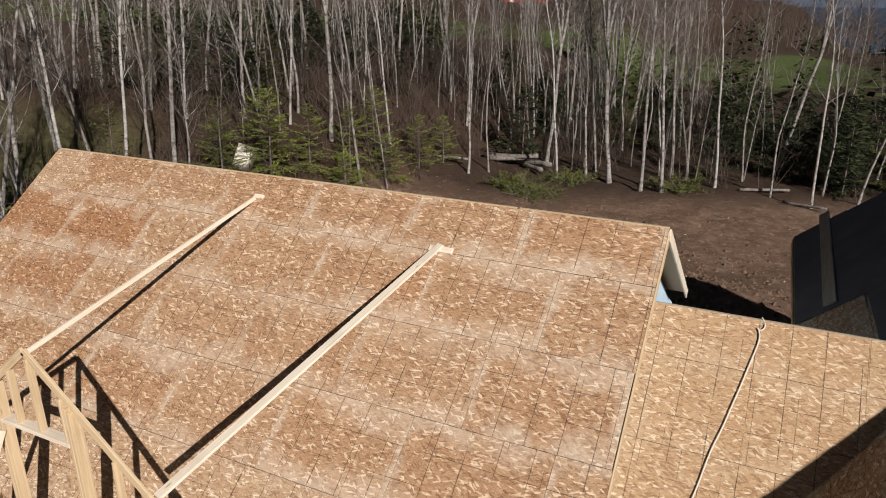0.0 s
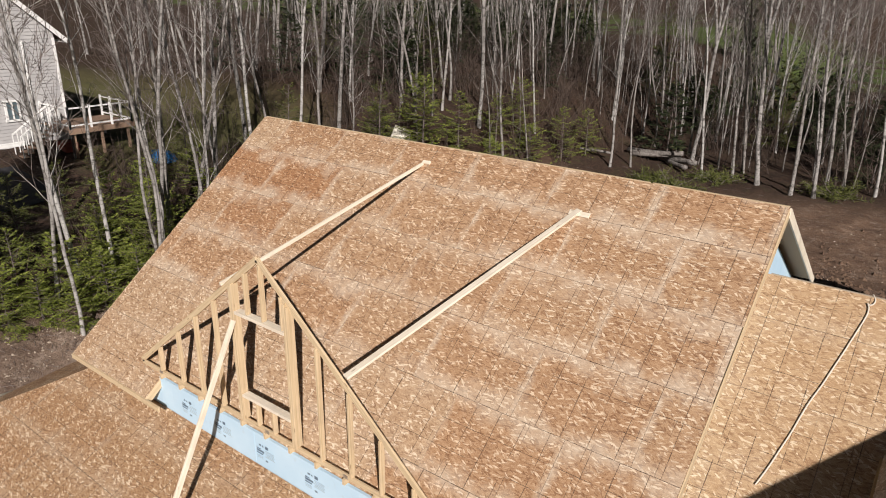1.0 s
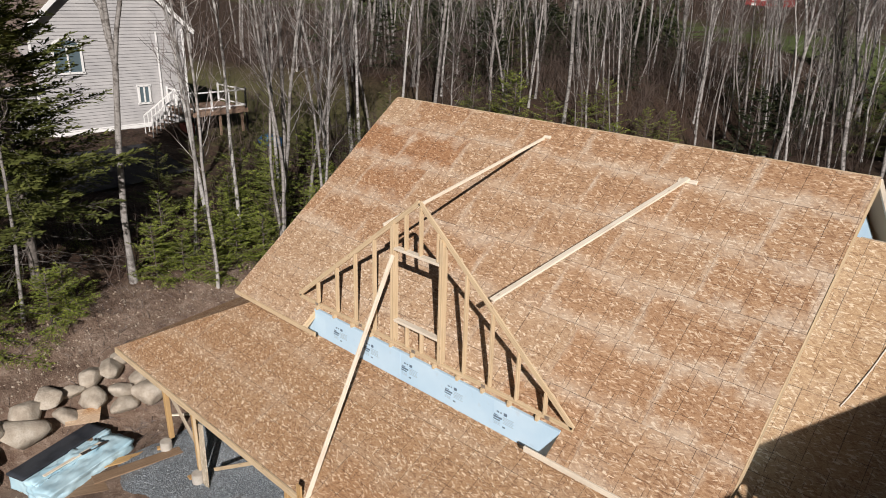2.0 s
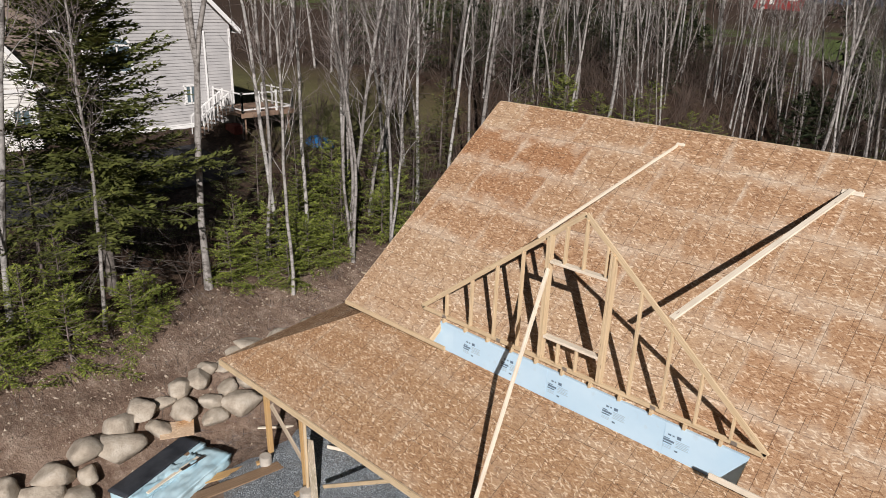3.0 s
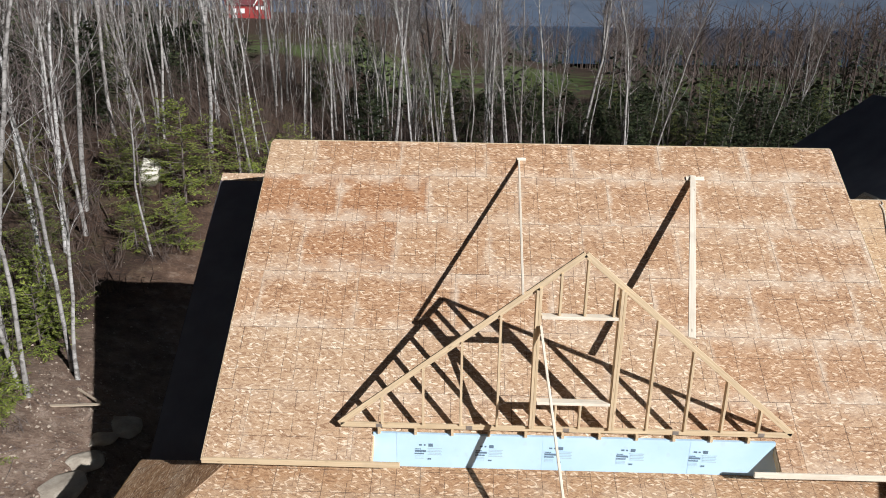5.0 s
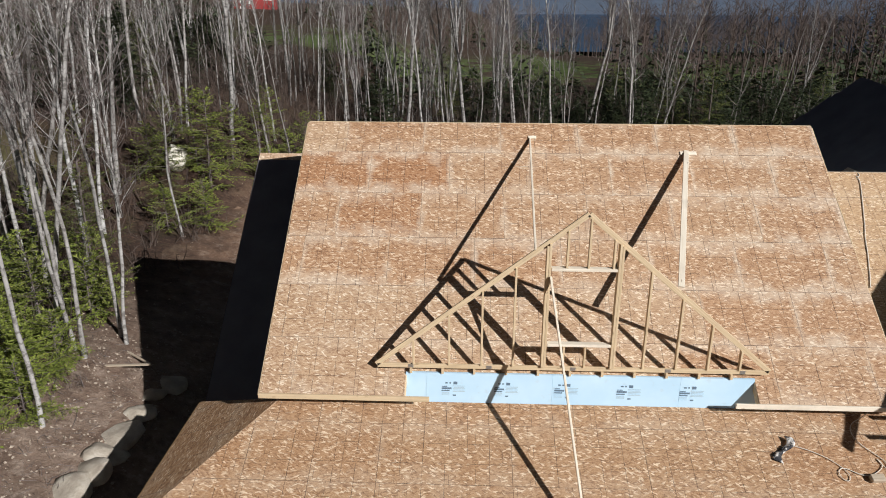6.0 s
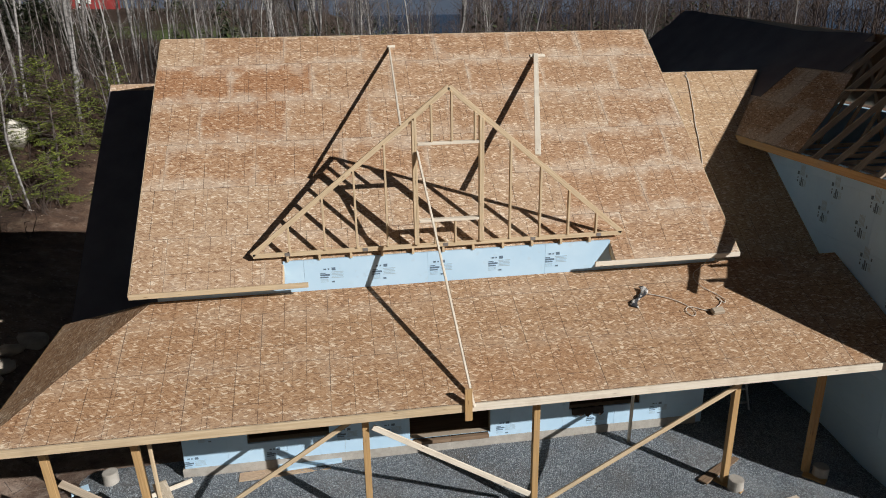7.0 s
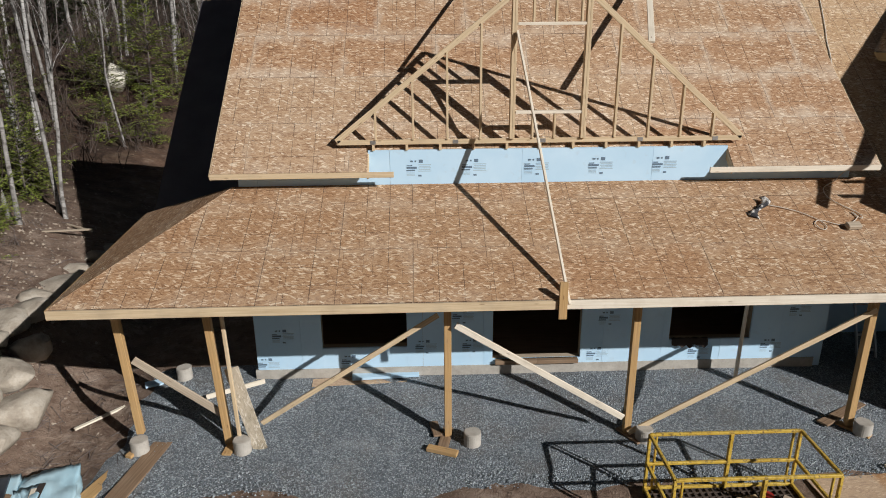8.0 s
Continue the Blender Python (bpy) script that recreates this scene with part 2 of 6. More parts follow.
def ground_material():
    k = Mat("ground_cover", 0.95)
    c = k.coord("Object")
    sp = k.node("ShaderNodeSeparateXYZ")
    k.link(c, sp.inputs[0])
    x, y = sp.outputs[0], sp.outputs[1]
    big, mid, fine = k.noise(c, 0.18, 4), k.noise(c, 1.1, 8, 0.65), k.noise(c, 7.0, 6, 0.7)
    dry = k.ramp(mid, ((0.25, (0.115, 0.076, 0.056)), (0.5, (0.218, 0.152, 0.113)), (0.8, (0.345, 0.262, 0.206))))
    damp = k.ramp(mid, ((0.25, (0.085, 0.048, 0.032)), (0.55, (0.200, 0.122, 0.080)), (0.8, (0.31, 0.212, 0.150))))
    dirt = k.mix(k.step(k.math("ADD", y, k.math("MULTIPLY", mid, 6.0)), 14.0, 18.0), dry, damp)
    blotch = k.noise(k.mapped(c, (1, 1, 1), 0.0, (11, 4, 0)), 0.55, 6, 0.7)
    dirt = k.mix(k.math("MULTIPLY", k.step(blotch, 0.50, 0.68), 0.5), dirt, (0.075, 0.047, 0.034))
    dirt = k.mix(k.math("MULTIPLY", k.step(blotch, 0.46, 0.30), 0.35), dirt, (0.34, 0.27, 0.215))
    dirt = k.mix(k.math("MULTIPLY", k.step(fine, 0.55, 0.70), 0.6), dirt, (0.36, 0.285, 0.225))
    dirt = k.mix(k.math("MULTIPLY", k.step(k.noise(k.mapped(c, (1, 1, 1), 0.2, (2, 17, 0)), 3.2, 7, 0.72), 0.52, 0.62), 0.55), dirt, (0.105, 0.060, 0.042))
    dirt = k.mix(k.math("MULTIPLY", k.step(k.noise(k.mapped(c, (1, 1, 1), 0.2, (9, 1, 0)), 2.1, 7, 0.72), 0.54, 0.66), 0.5), dirt, (0.43, 0.345, 0.28))
    grit = k.noise(c, 26.0, 5, 0.7)
    dirt = k.mix(k.math("MULTIPLY", k.step(grit, 0.60, 0.70), 0.6), dirt, (0.46, 0.39, 0.32))
    dirt = k.mix(k.math("MULTIPLY", k.step(k.noise(k.mapped(c, (1, 1, 1), 0.4, (7, 3, 0)), 15.0, 5, 0.7), 0.58, 0.68), 0.65), dirt, (0.050, 0.030, 0.022))
    leaf = k.ramp(fine, ((0.3, (0.018, 0.011, 0.008)), (0.55, (0.058, 0.034, 0.023)), (0.8, (0.145, 0.088, 0.056))))
    moss = k.step(mid, 0.50, 0.66)
    leaf = k.mix(k.math("MULTIPLY", moss, 0.18), leaf, (0.07, 0.085, 0.028))
    grass = k.ramp(mid, ((0.3, (0.048, 0.072, 0.018)), (0.7, (0.110, 0.145, 0.040))))
    wob = k.math("MULTIPLY", k.math("SUBTRACT", mid, 0.5), 6.0)
    # bare soil round the house, leaf litter in the woods, meadow beyond them
    left = k.step(k.math("ADD", x, k.math("MULTIPLY", wob, 0.5)), -9.2, -6.4)
    back = k.math("SUBTRACT", 1.0, k.step(k.math("ADD", k.math("ADD", y, wob), k.math("MULTIPLY", x, -0.35)), 33.0, 38.0))
    soil = k.math("MULTIPLY", left, back)
    col = k.mix(soil, leaf, dirt)
    mead = k.math("MULTIPLY", k.step(k.math("ADD", y, k.math("MULTIPLY", wob, 3.0)), 96.0, 104.0), k.step(big, 0.44, 0.54))
    mead = k.math("MULTIPLY", mead, k.math("SUBTRACT", 1.0, k.step(k.math("ADD", y, k.math("MULTIPLY", wob, 5.0)), 138.0, 158.0)))
    for cx, cy, rx, ry in ((17.0, 138.0, 9.0, 34.0), (-15.0, 114.0, 13.0, 19.0)):
        dx, dy = k.math("DIVIDE", k.math("SUBTRACT", x, cx), rx), k.math("DIVIDE", k.math("SUBTRACT", y, cy), ry)
        far = k.math("ADD", k.math("ADD", k.math("MULTIPLY", dx, dx), k.math("MULTIPLY", dy, dy)), k.math("MULTIPLY", wob, 0.10))
        mead = k.math("MAXIMUM", mead, k.math("SUBTRACT", 1.0, k.step(far, 0.7, 1.1)))
    col = k.mix(mead, col, grass)
    lawn = k.math("MULTIPLY", k.math("SUBTRACT", 1.0, k.step(k.math("ADD", x, wob), -19.0, -16.0)), k.step(k.math("ADD", y, wob), 10.0, 14.0))
    lawn = k.math("MULTIPLY", lawn, k.math("SUBTRACT", 1.0, k.step(y, 20.0, 26.0)))
    col = k.mix(k.math("MULTIPLY", lawn, 0.75), col, (0.13, 0.13, 0.05))
    h = k.math("ADD", mid, k.math("MULTIPLY", fine, 0.5))
    k.bump(k.math("ADD", h, k.math("MULTIPLY", grit, 0.25)), 0.9, 0.13)
    return k.color(col)


def gravel_material():
    k = Mat("crushed_stone", 0.9)
    c = k.coord("Object")
    d = k.cells(c, 40.0, "Distance")
    cc = k.cells(c, 40.0)
    sep = k.node("ShaderNodeSeparateColor")
    k.link(cc, sep.inputs[0])
    col = k.ramp(sep.outputs[0], ((0.0, (0.12, 0.142, 0.165)), (0.5, (0.27, 0.312, 0.345)), (1.0, (0.50, 0.545, 0.58))))
    col = k.mix(k.math("MULTIPLY", k.step(d, 0.34, 0.62), 0.7), col, (0.10, 0.108, 0.12))
    worn = k.noise(k.mapped(c, (1, 1, 1), 0.0, (4, 9, 0)), 0.7, 5, 0.65)
    col = k.mix(k.math("MULTIPLY", k.step(worn, 0.52, 0.70), 0.45), col, (0.11, 0.125, 0.14))
    col = k.mix(k.math("MULTIPLY", k.step(worn, 0.46, 0.30), 0.35), col, (0.50, 0.53, 0.55))
    dust = k.step(k.noise(c, 0.9, 5), 0.50, 0.72)
    col = k.mix(k.math("MULTIPLY", dust, 0.35), col, (0.20, 0.16, 0.12))
    k.bump(k.math("SUBTRACT", 1.0, d), 1.0, 0.03)
    return k.color(col)


def bark_material(name, a, b, patch):
    k = Mat(name, 0.9)
    c = k.shifted(k.coord("Object"), 19.0)
    n = k.noise(k.mapped(c, (7, 7, 2.6)), 1.0, 6, 0.72)
    col = k.ramp(n, ((0.3, a), (0.68, b)))
    p = k.step(k.noise(k.mapped(c, (3, 3, 4.0)), 1.0, 4), 0.54, 0.62)
    col = k.mix(k.math("MULTIPLY", p, 0.75), col, patch)
    band = k.step(k.noise(k.mapped(c, (5, 5, 17.0), 0.0, (4, 9, 2)), 1.0, 3, 0.6), 0.57, 0.64)
    col = k.mix(k.math("MULTIPLY", band, 0.6), col, patch)
    tone = k.node("ShaderNodeObjectInfo").outputs["Random"]
    col = k.mix(k.math("MULTIPLY", tone, 0.35), col, (0.16, 0.135, 0.115))
    k.bump(n, 0.4, 0.01)
    return k.color(col)


def needle_material(name, a, b, c3):
    k = Mat(name, 0.75)
    geo = k.node("ShaderNodeNewGeometry")
    tone = k.node("ShaderNodeObjectInfo").outputs["Random"]
    col = k.ramp(geo.outputs["Random Per Island"], ((0.0, a), (0.6, b), (1.0, c3)))
    col = k.mix(k.math("MULTIPLY", tone, 0.5), col, b)
    k.b.inputs["Subsurface Weight"].default_value = 0.0
    return k.color(col)


FELT = felt_material()
FOAM = foam_material("foam_board", (0.475, 0.68, 0.855), (0.57, 0.76, 0.915))
SAPLING = bark_material("sapling_bark", (0.085, 0.076, 0.070), (0.36, 0.335, 0.315), (0.05, 0.042, 0.038))
WRAP = foam_material("plastic_wrap", (0.34, 0.55, 0.66), (0.55, 0.73, 0.80))
GROUND = ground_material()
GRAVEL = gravel_material()
INK = Mat("print_ink", 0.7).color((0.13, 0.19, 0.26))
INK_GREY = Mat("print_ink_grey", 0.7).color((0.40, 0.52, 0.60))
CONCRETE = speckled("concrete", ((0.36, 0.33, 0.29), (0.52, 0.49, 0.44)), 5.0, 0.9, 0.4, 0.01, fine=(40.0, (0.25, 0.23, 0.20), 0.4))
ROCK = speckled("boulder_granite", ((0.24, 0.20, 0.16), (0.40, 0.350, 0.285), (0.53, 0.48, 0.41)), 2.2, 0.9, 0.7, 0.05, fine=(19.0, (0.30, 0.255, 0.205), 0.4))
NEAR_BLACK = Mat("near_black", 0.9).color((0.05, 0.04, 0.035))
YELLOW = speckled("yellow_enamel", ((0.46, 0.29, 0.03), (0.68, 0.48, 0.09)), 6.0, 0.5, 0.1, 0.003, fine=(22.0, (0.10, 0.065, 0.035), 0.85))
STEEL_DARK = speckled("rusty_mesh", ((0.05, 0.04, 0.035), (0.13, 0.10, 0.08)), 12.0, 0.7)
ALU = Mat("aluminium", 0.35, 0.9).color((0.62, 0.62, 0.62))
ROPE = Mat("pale_rope", 0.9).color((0.66, 0.60, 0.52))
CLOTH = speckled("striped_cloth", ((0.03, 0.03, 0.035), (0.06, 0.06, 0.065), (0.75, 0.72, 0.68)), 7.0, 0.9, 0.3, 0.01, 3, (0.40, 0.58))
BARK = bark_material("grey_bark", (0.120, 0.112, 0.106), (0.43, 0.415, 0.40), (0.050, 0.044, 0.040))
BIRCH = bark_material("birch_bark", (0.23, 0.223, 0.215), (0.55, 0.538, 0.52), (0.07, 0.062, 0.058))
TWIG = bark_material("twig_bark", (0.070, 0.056, 0.053), (0.20, 0.165, 0.156), (0.07, 0.058, 0.054))
BRUSH = bark_material("brush_twigs", (0.022, 0.014, 0.011), (0.080, 0.050, 0.040), (0.034, 0.023, 0.019))
FIR_BARK = bark_material("fir_bark", (0.060, 0.052, 0.047), (0.215, 0.195, 0.180), (0.05, 0.043, 0.039))
NEEDLE = needle_material("fir_needles", (0.052, 0.064, 0.016), (0.096, 0.110, 0.026), (0.150, 0.158, 0.042))
# darker copy of the fir needles: the wood's shade is put into its colour
NEEDLE_DK = needle_material("shade_tinted_fir_needles", (0.012, 0.020, 0.009), (0.034, 0.046, 0.020), (0.078, 0.090, 0.034))
NEEDLE_LT = needle_material("young_fir_needles", (0.100, 0.132, 0.022), (0.172, 0.208, 0.036), (0.255, 0.275, 0.058))


# ---- building helpers ----
def mesh_of(name, bm, mats):
    me = bpy.data.meshes.new(name)
    bm.normal_update()
    bm.to_mesh(me)
    bm.free()
    for m in mats if isinstance(mats, (list, tuple)) else (mats,):
        me.materials.append(m)
    return me


def part(name, bm, material, parent=None, label="", m=None):
    """Links a bmesh as one mesh object, under a thing or a part."""
    ob = new(name, mesh_of(name, bm, material))
    if parent is not None:
        ob.parent = parent
    if m is not None:
        ob.matrix_basis = m
    return tagged(ob, label)


def empty(name, label, category, group="", kind="", at=(0, 0, 0)):
    ob = new(name)
    ob.empty_display_size = 0.1
    ob.location = at
    return tagged(ob, label, category, group, kind)


def raw(name, verts, faces, material, parent=None, label="", smooth=False):
    me = bpy.data.meshes.new(name)
    me.from_pydata([tuple(v) for v in verts], [], [tuple(f) for f in faces])
    if smooth:
        me.polygons.foreach_set("use_smooth", [True] * len(me.polygons))
    for q in material if isinstance(material, (list, tuple)) else (material,):
        me.materials.append(q)
    me.update()
    ob = new(name, me)
    if parent is not None:
        ob.parent = parent
    return tagged(ob, label)


def add_box(bm, centre, size, turn=None, bevel=0.0):
    """A box with UVs that run along its longest side; returns nothing."""
    res = bmesh.ops.create_cube(bm, size=1.0)
    vs = res["verts"]
    uvl = bm.loops.layers.uv.verify()
    order = sorted(range(3), key=lambda i: -size[i])
    for f in {f for v in vs for f in v.link_faces}:
        for lp in f.loops:
            c = [lp.vert.co[i] * size[i] for i in range(3)]
            lp[uvl].uv = (c[order[0]], c[order[1]] + c[order[2]])
    bmesh.ops.scale(bm, vec=size, verts=vs)
    if bevel:
        es = list({e for v in vs for e in v.link_edges})
        r = bmesh.ops.bevel(bm, geom=es, offset=bevel, segments=1, affect='EDGES')
        vs = list({v for f in r["faces"] for v in f.verts} | {v for v in vs if v.is_valid})
    m = Matrix.Translation(centre) @ (turn.to_4x4() if turn is not None else Matrix.Identity(4))
    bmesh.ops.transform(bm, matrix=m, verts=vs)


def add_board(bm, p0, p1, width, thick, side=(0, 0, 1), bevel=0.004):
    """Lumber from p0 to p1; width runs along side (made square to the run)."""
    p0, p1 = Vector(p0), Vector(p1)
    ax = (p1 - p0).normalized()
    sd = Vector(side)
    sd = (sd - ax * sd.dot(ax)).normalized()
    nn = ax.cross(sd)
    add_box(bm, (p0 + p1) / 2, ((p1 - p0).length, width, thick), Matrix((ax, sd, nn)).transposed(), bevel)


def board(name, p0, p1, width, thick, material, parent=None, side=(0, 0, 1), label=""):
    bm = bmesh.new()
    add_board(bm, p0, p1, width, thick, side)
    return part(name, bm, material, parent, label)


def single(name, bm, material, label, category, group="", kind=""):
    return tagged(part(name, bm, material), label, category, group, kind)


def clip(poly, a, b, c):
    """Keeps the part of a flat polygon where a*x + b*y <= c."""
    out = []
    for i, p in enumerate(poly):
        q = poly[(i + 1) % len(poly)]
        dp, dq = a * p[0] + b * p[1] - c, a * q[0] + b * q[1] - c
        if dp <= 0:
            out.append(p)
        if (dp < 0 < dq) or (dq < 0 < dp):
            t = dp / (dp - dq)
            out.append((p[0] + t * (q[0] - p[0]), p[1] + t * (q[1] - p[1])))
    return out


def clip_to(poly, region):
    """Clips to a convex region given counter-clockwise."""
    for i, p in enumerate(region):
        q = region[(i + 1) % len(region)]
        a, b = q[1] - p[1], -(q[0] - p[0])
        poly = clip(poly, a, b, a * p[0] + b * p[1])
        if len(poly) < 3:
            return []
    return poly


def area_of(poly):
    return 0.5 * sum(p[0] * q[1] - q[0] * p[1] for p, q in zip(poly, poly[1:] + poly[:1]))


def sheets(parent, frame_m, regions, material, shift=0.0, first=0.0, thick=0.014, name="osb_sheet", seed=1, lift=0.02, size=(2.44, 1.22), joints=None, pick=None):
    """Covers the regions of a slope (u along the eave, v up it) with staggered 2.44 x 1.22 sheets."""
    rnd = random.Random(seed)
    su, sv = size
    us = [p[0] for r in regions for p in r]
    vs = [p[1] for r in regions for p in r]
    v, row = min(vs) - first, 0
    while v < max(vs):
        u = min(us) - su + ((joints[row % len(joints)] if joints else shift + (su / 2 if row % 2 else 0.0)) % su)
        while u < max(us):
            g = 0.0018
            rect = [(u + g, v + g), (u + su - g, v + g), (u + su - g, v + sv - g), (u + g, v + sv - g)]
            for r in regions:
                poly = clip_to(rect, r)
                if len(poly) < 3 or area_of(poly) < 0.01:
                    continue
                bm = bmesh.new()
                uvl = bm.loops.layers.uv.verify()
                z = lift + rnd.uniform(-0.002, 0.002)
                top = [bm.verts.new((p[0] - u, p[1] - v, z)) for p in poly]
                low = [bm.verts.new((p[0] - u, p[1] - v, z - thick)) for p in poly]
                bm.faces.new(top)
                n = len(poly)
                for i in range(n):
                    bm.faces.new((top[i], low[i], low[(i + 1) % n], top[(i + 1) % n]))
                for f in bm.faces:
                    for lp in f.loops:
                        lp[uvl].uv = (lp.vert.co.x, lp.vert.co.y)
                part(name, bm, pick(row, u + su / 2) if pick else material, parent, m=frame_m @ Matrix.Translation((u, v, 0)))
            u += su
        v += sv
        row += 1


def slope_frame(origin, along, up):
    """Pose with x along the eave, y up the slope and z out of it."""
    a, b = Vector(along).normalized(), Vector(up).normalized()
    c = a.cross(b).normalized()
    b = c.cross(a)
    m = Matrix((a, b, c)).transposed().to_4x4()
    return Matrix.Translation(origin) @ m


def slab(name, polys, thick, material, parent, m):
    """A solid deck under the sheets: flat polygons with thickness below."""
    bm = bmesh.new()
    for poly in polys:
        top = [bm.verts.new((p[0], p[1], 0)) for p in poly]
        low = [bm.verts.new((p[0], p[1], -thick)) for p in poly]
        bm.faces.new(top), bm.faces.new(low[::-1])
        n = len(poly)
        for i in range(n):
            bm.faces.new((top[i], low[i], low[(i + 1) % n], top[(i + 1) % n]))
    return part(name, bm, material, parent, m=m)

# ---- the house ----
K, EZ, WIDE, RY = 0.777, 4.11, 12.19, 5.54      # main pitch, eave height, length, ridge line
SK = math.sqrt(1 + K * K)
RZ = EZ + K * RY
WALL = 0.33                                     # face of the front wall
PK, PY, PZ, PX = 0.4476, -2.36, 2.58, -1.98       # porch pitch and eave corner
PS = math.sqrt(1 + PK * PK)
PEND = 14.08
NL, NR = 2.80, 9.46                             # the gap in the eave below the gable


def roof(name, label):
    return empty(name, label, "roof", kind="structure")


# main roof
main_roof = roof("main_roof", "steep roof deck of bare brown strand board sheets")
mf = slope_frame((0, 0, EZ), (1, 0, 0), (0, 1, K))
vn, vr = (WALL + 0.06) * SK, RY * SK
regions = [[(0, vn), (WIDE, vn), (WIDE, vr), (0, vr)], [(0, 0), (NL, 0), (NL, vn - 0.003), (0, vn - 0.003)], [(NR, 0), (WIDE, 0), (WIDE, vn - 0.003), (NR, vn - 0.003)]]
slab("rafter_bed", [[(p[0] + (0.01 if p[0] < 5 else -0.01), p[1] + (0.45 if p[1] == vn else 0.0)) for p in r] for r in regions], 0.12, PINE_GREY, main_roof, mf)


def main_tone(row, u):
    """Unfaded sheets in the upper rows, most of them near the left end; sun-bleached ones low down."""
    if row == 5 and u < 1.0:
        return OSB_SUN
    if row >= 3 and 0.9 < u < 2.9 or row == 4 and u < 0.9:
        return OSB_RED
    return OSB if row >= 2 or u > 8.0 else OSB_SUN


sheets(main_roof, mf, regions, OSB, first=0.03, seed=3, size=SHEET, joints=(0.60, 1.30, 0.40, 1.05, 1.66, 1.01), pick=main_tone)
rear = slope_frame((WIDE, 9.62, 5.94), (-1, 0, 0), (0, -1, 0.606))
vrr = (9.62 - RY) * math.sqrt(1 + 0.606 ** 2)
slab("rear_deck", [[(0, 0), (WIDE, 0), (WIDE, vrr - 0.03), (0, vrr - 0.03)]], 0.05, OSB_CUT, main_roof, rear)
for nm, a, b in (("fascia", (-0.01, -0.022, EZ - 0.042), (3.27, -0.022, EZ - 0.042)), ("fascia", (9.02, -0.022, EZ - 0.042), (WIDE + 0.01, -0.022, EZ - 0.042))):
    board(nm, a, b, 0.10, 0.038, PINE if a[0] < 5 else PINE_PALE, main_roof, (0, 0, 1))
for x in (-0.012, WIDE + 0.012):
    board("rake_board", (x, 0.0, EZ - 0.075), (x, RY, RZ - 0.075), 0.14, 0.02, PINE, main_roof, (0, 0, 1))
    board("rake_board", (x, 9.62, 5.94 - 0.08), (x, RY + 0.02, RZ - 0.08), 0.16, 0.03, PINE_PALE, main_roof, (0, 0, 1))
for x0, x1 in ((0.02, 10.0), (10.04, WIDE)):
    board("ridge_batten", (x0, RY + 0.03, RZ + 0.012), (x1, RY + 0.03, RZ + 0.012), 0.05, 0.02, PINE, main_roof, (0, 1, 0))
# blocking at the gap in the eave
for x in (NL, NR):
    board("gap_rafter", (x, -0.0, EZ - 0.08), (x, WALL + 0.06, EZ - 0.08 + K * (WALL + 0.06)), 0.14, 0.03, PINE, main_roof, (0, 0, 1))

# porch roof: front slope, left slope, hip
porch_roof = roof("porch_roof", "low porch roof deck of bare strand board with a hip end")
pf = slope_frame((PX, PY, PZ), (1, 0, 0), (0, 1, PK))
corner = 0.30 - PX
v2 = (WALL - PY) * PS
front = [[(0, 0), (PEND - PX, 0), (14.72 - PX, 0.20), (14.72 - PX, v2), (corner, v2)]]
slab("rafter_bed", front, 0.10, PINE_GREY, porch_roof, pf)
sheets(porch_roof, pf, front, OSB_PORCH, shift=0.7, seed=5)
low, back, top = Vector((PX, PY, PZ)), Vector((-1.75, 1.37, 3.01)), Vector((0.30, WALL, PZ + PK * (WALL - PY)))
lf = slope_frame(back, low - back, top - back)
peak = lf.inverted() @ top
lean = [(0, 0), ((low - back).length, 0), (peak.x, peak.y)]
slab("rafter_bed", [lean], 0.10, PINE_GREY, porch_roof, lf)
sheets(porch_roof, lf, [lean], OSB_PORCH, shift=0.3, seed=6)
board("fascia", (PX - 0.02, PY - 0.022, PZ - 0.070), (5.85, PY - 0.022, PZ - 0.070), 0.145, 0.038, PINE, porch_roof)
board("fascia", (5.99, PY - 0.022, PZ - 0.070), (PEND, PY - 0.022, PZ - 0.070), 0.145, 0.038, PINE_PALE, porch_roof)
board("fascia", (PX - 0.022, PY, PZ - 0.085), (-1.772, 1.37, 2.925), 0.175, 0.038, POST, porch_roof)
board("beam", (PX + 0.3, -1.70, 2.66), (PEND - 0.1, -1.70, 2.66), 0.18, 0.11, POST, porch_roof)
board("hip_edge", (PX, PY, PZ + 0.012), (top.x, top.y, top.z + 0.012), 0.03, 0.012, OSB_CUT, porch_roof, (1, -1, 0))

# left wing: lower slope beside the main roof, under dark underlayment
left_roof = roof("left_wing_roof", "lower wing roof covered with black underlayment beside the gable")
WK, WY, WZ, WX = 0.81, 1.73, 2.58, -1.87
wide = 0.35 - WX
WS = math.sqrt(1 + WK * WK)
wf = slope_frame((WX, WY, WZ), (1, 0, 0), (0, 1, WK))
wtop = (7.47 - WY) * WS
slab("rafter_bed", [[(0, 0), (wide, 0), (wide, wtop), (0, wtop)]], 0.10, PINE_GREY, left_roof, wf)
sheets(left_roof, wf, [[(0, wtop - 1.2), (wide, wtop - 1.2), (wide, wtop), (0, wtop)]], OSB, seed=9)
bm = bmesh.new()
rows = 7
for i in range(rows):
    a, b = i / rows * (wtop - 0.30), (i + 1) / rows * (wtop - 0.30)
    bm.faces.new([bm.verts.new(p) for p in ((0.002, a, 0.034), (wide, a, 0.034), (wide, b + 0.05, 0.028), (0.002, b + 0.05, 0.028))])
part("underlayment", bm, FELT, left_roof, "black synthetic underlayment laid in rows", wf)
lrear = slope_frame((0.35, 11.6, 3.9), (-1, 0, 0), (0, -1, 0.80))
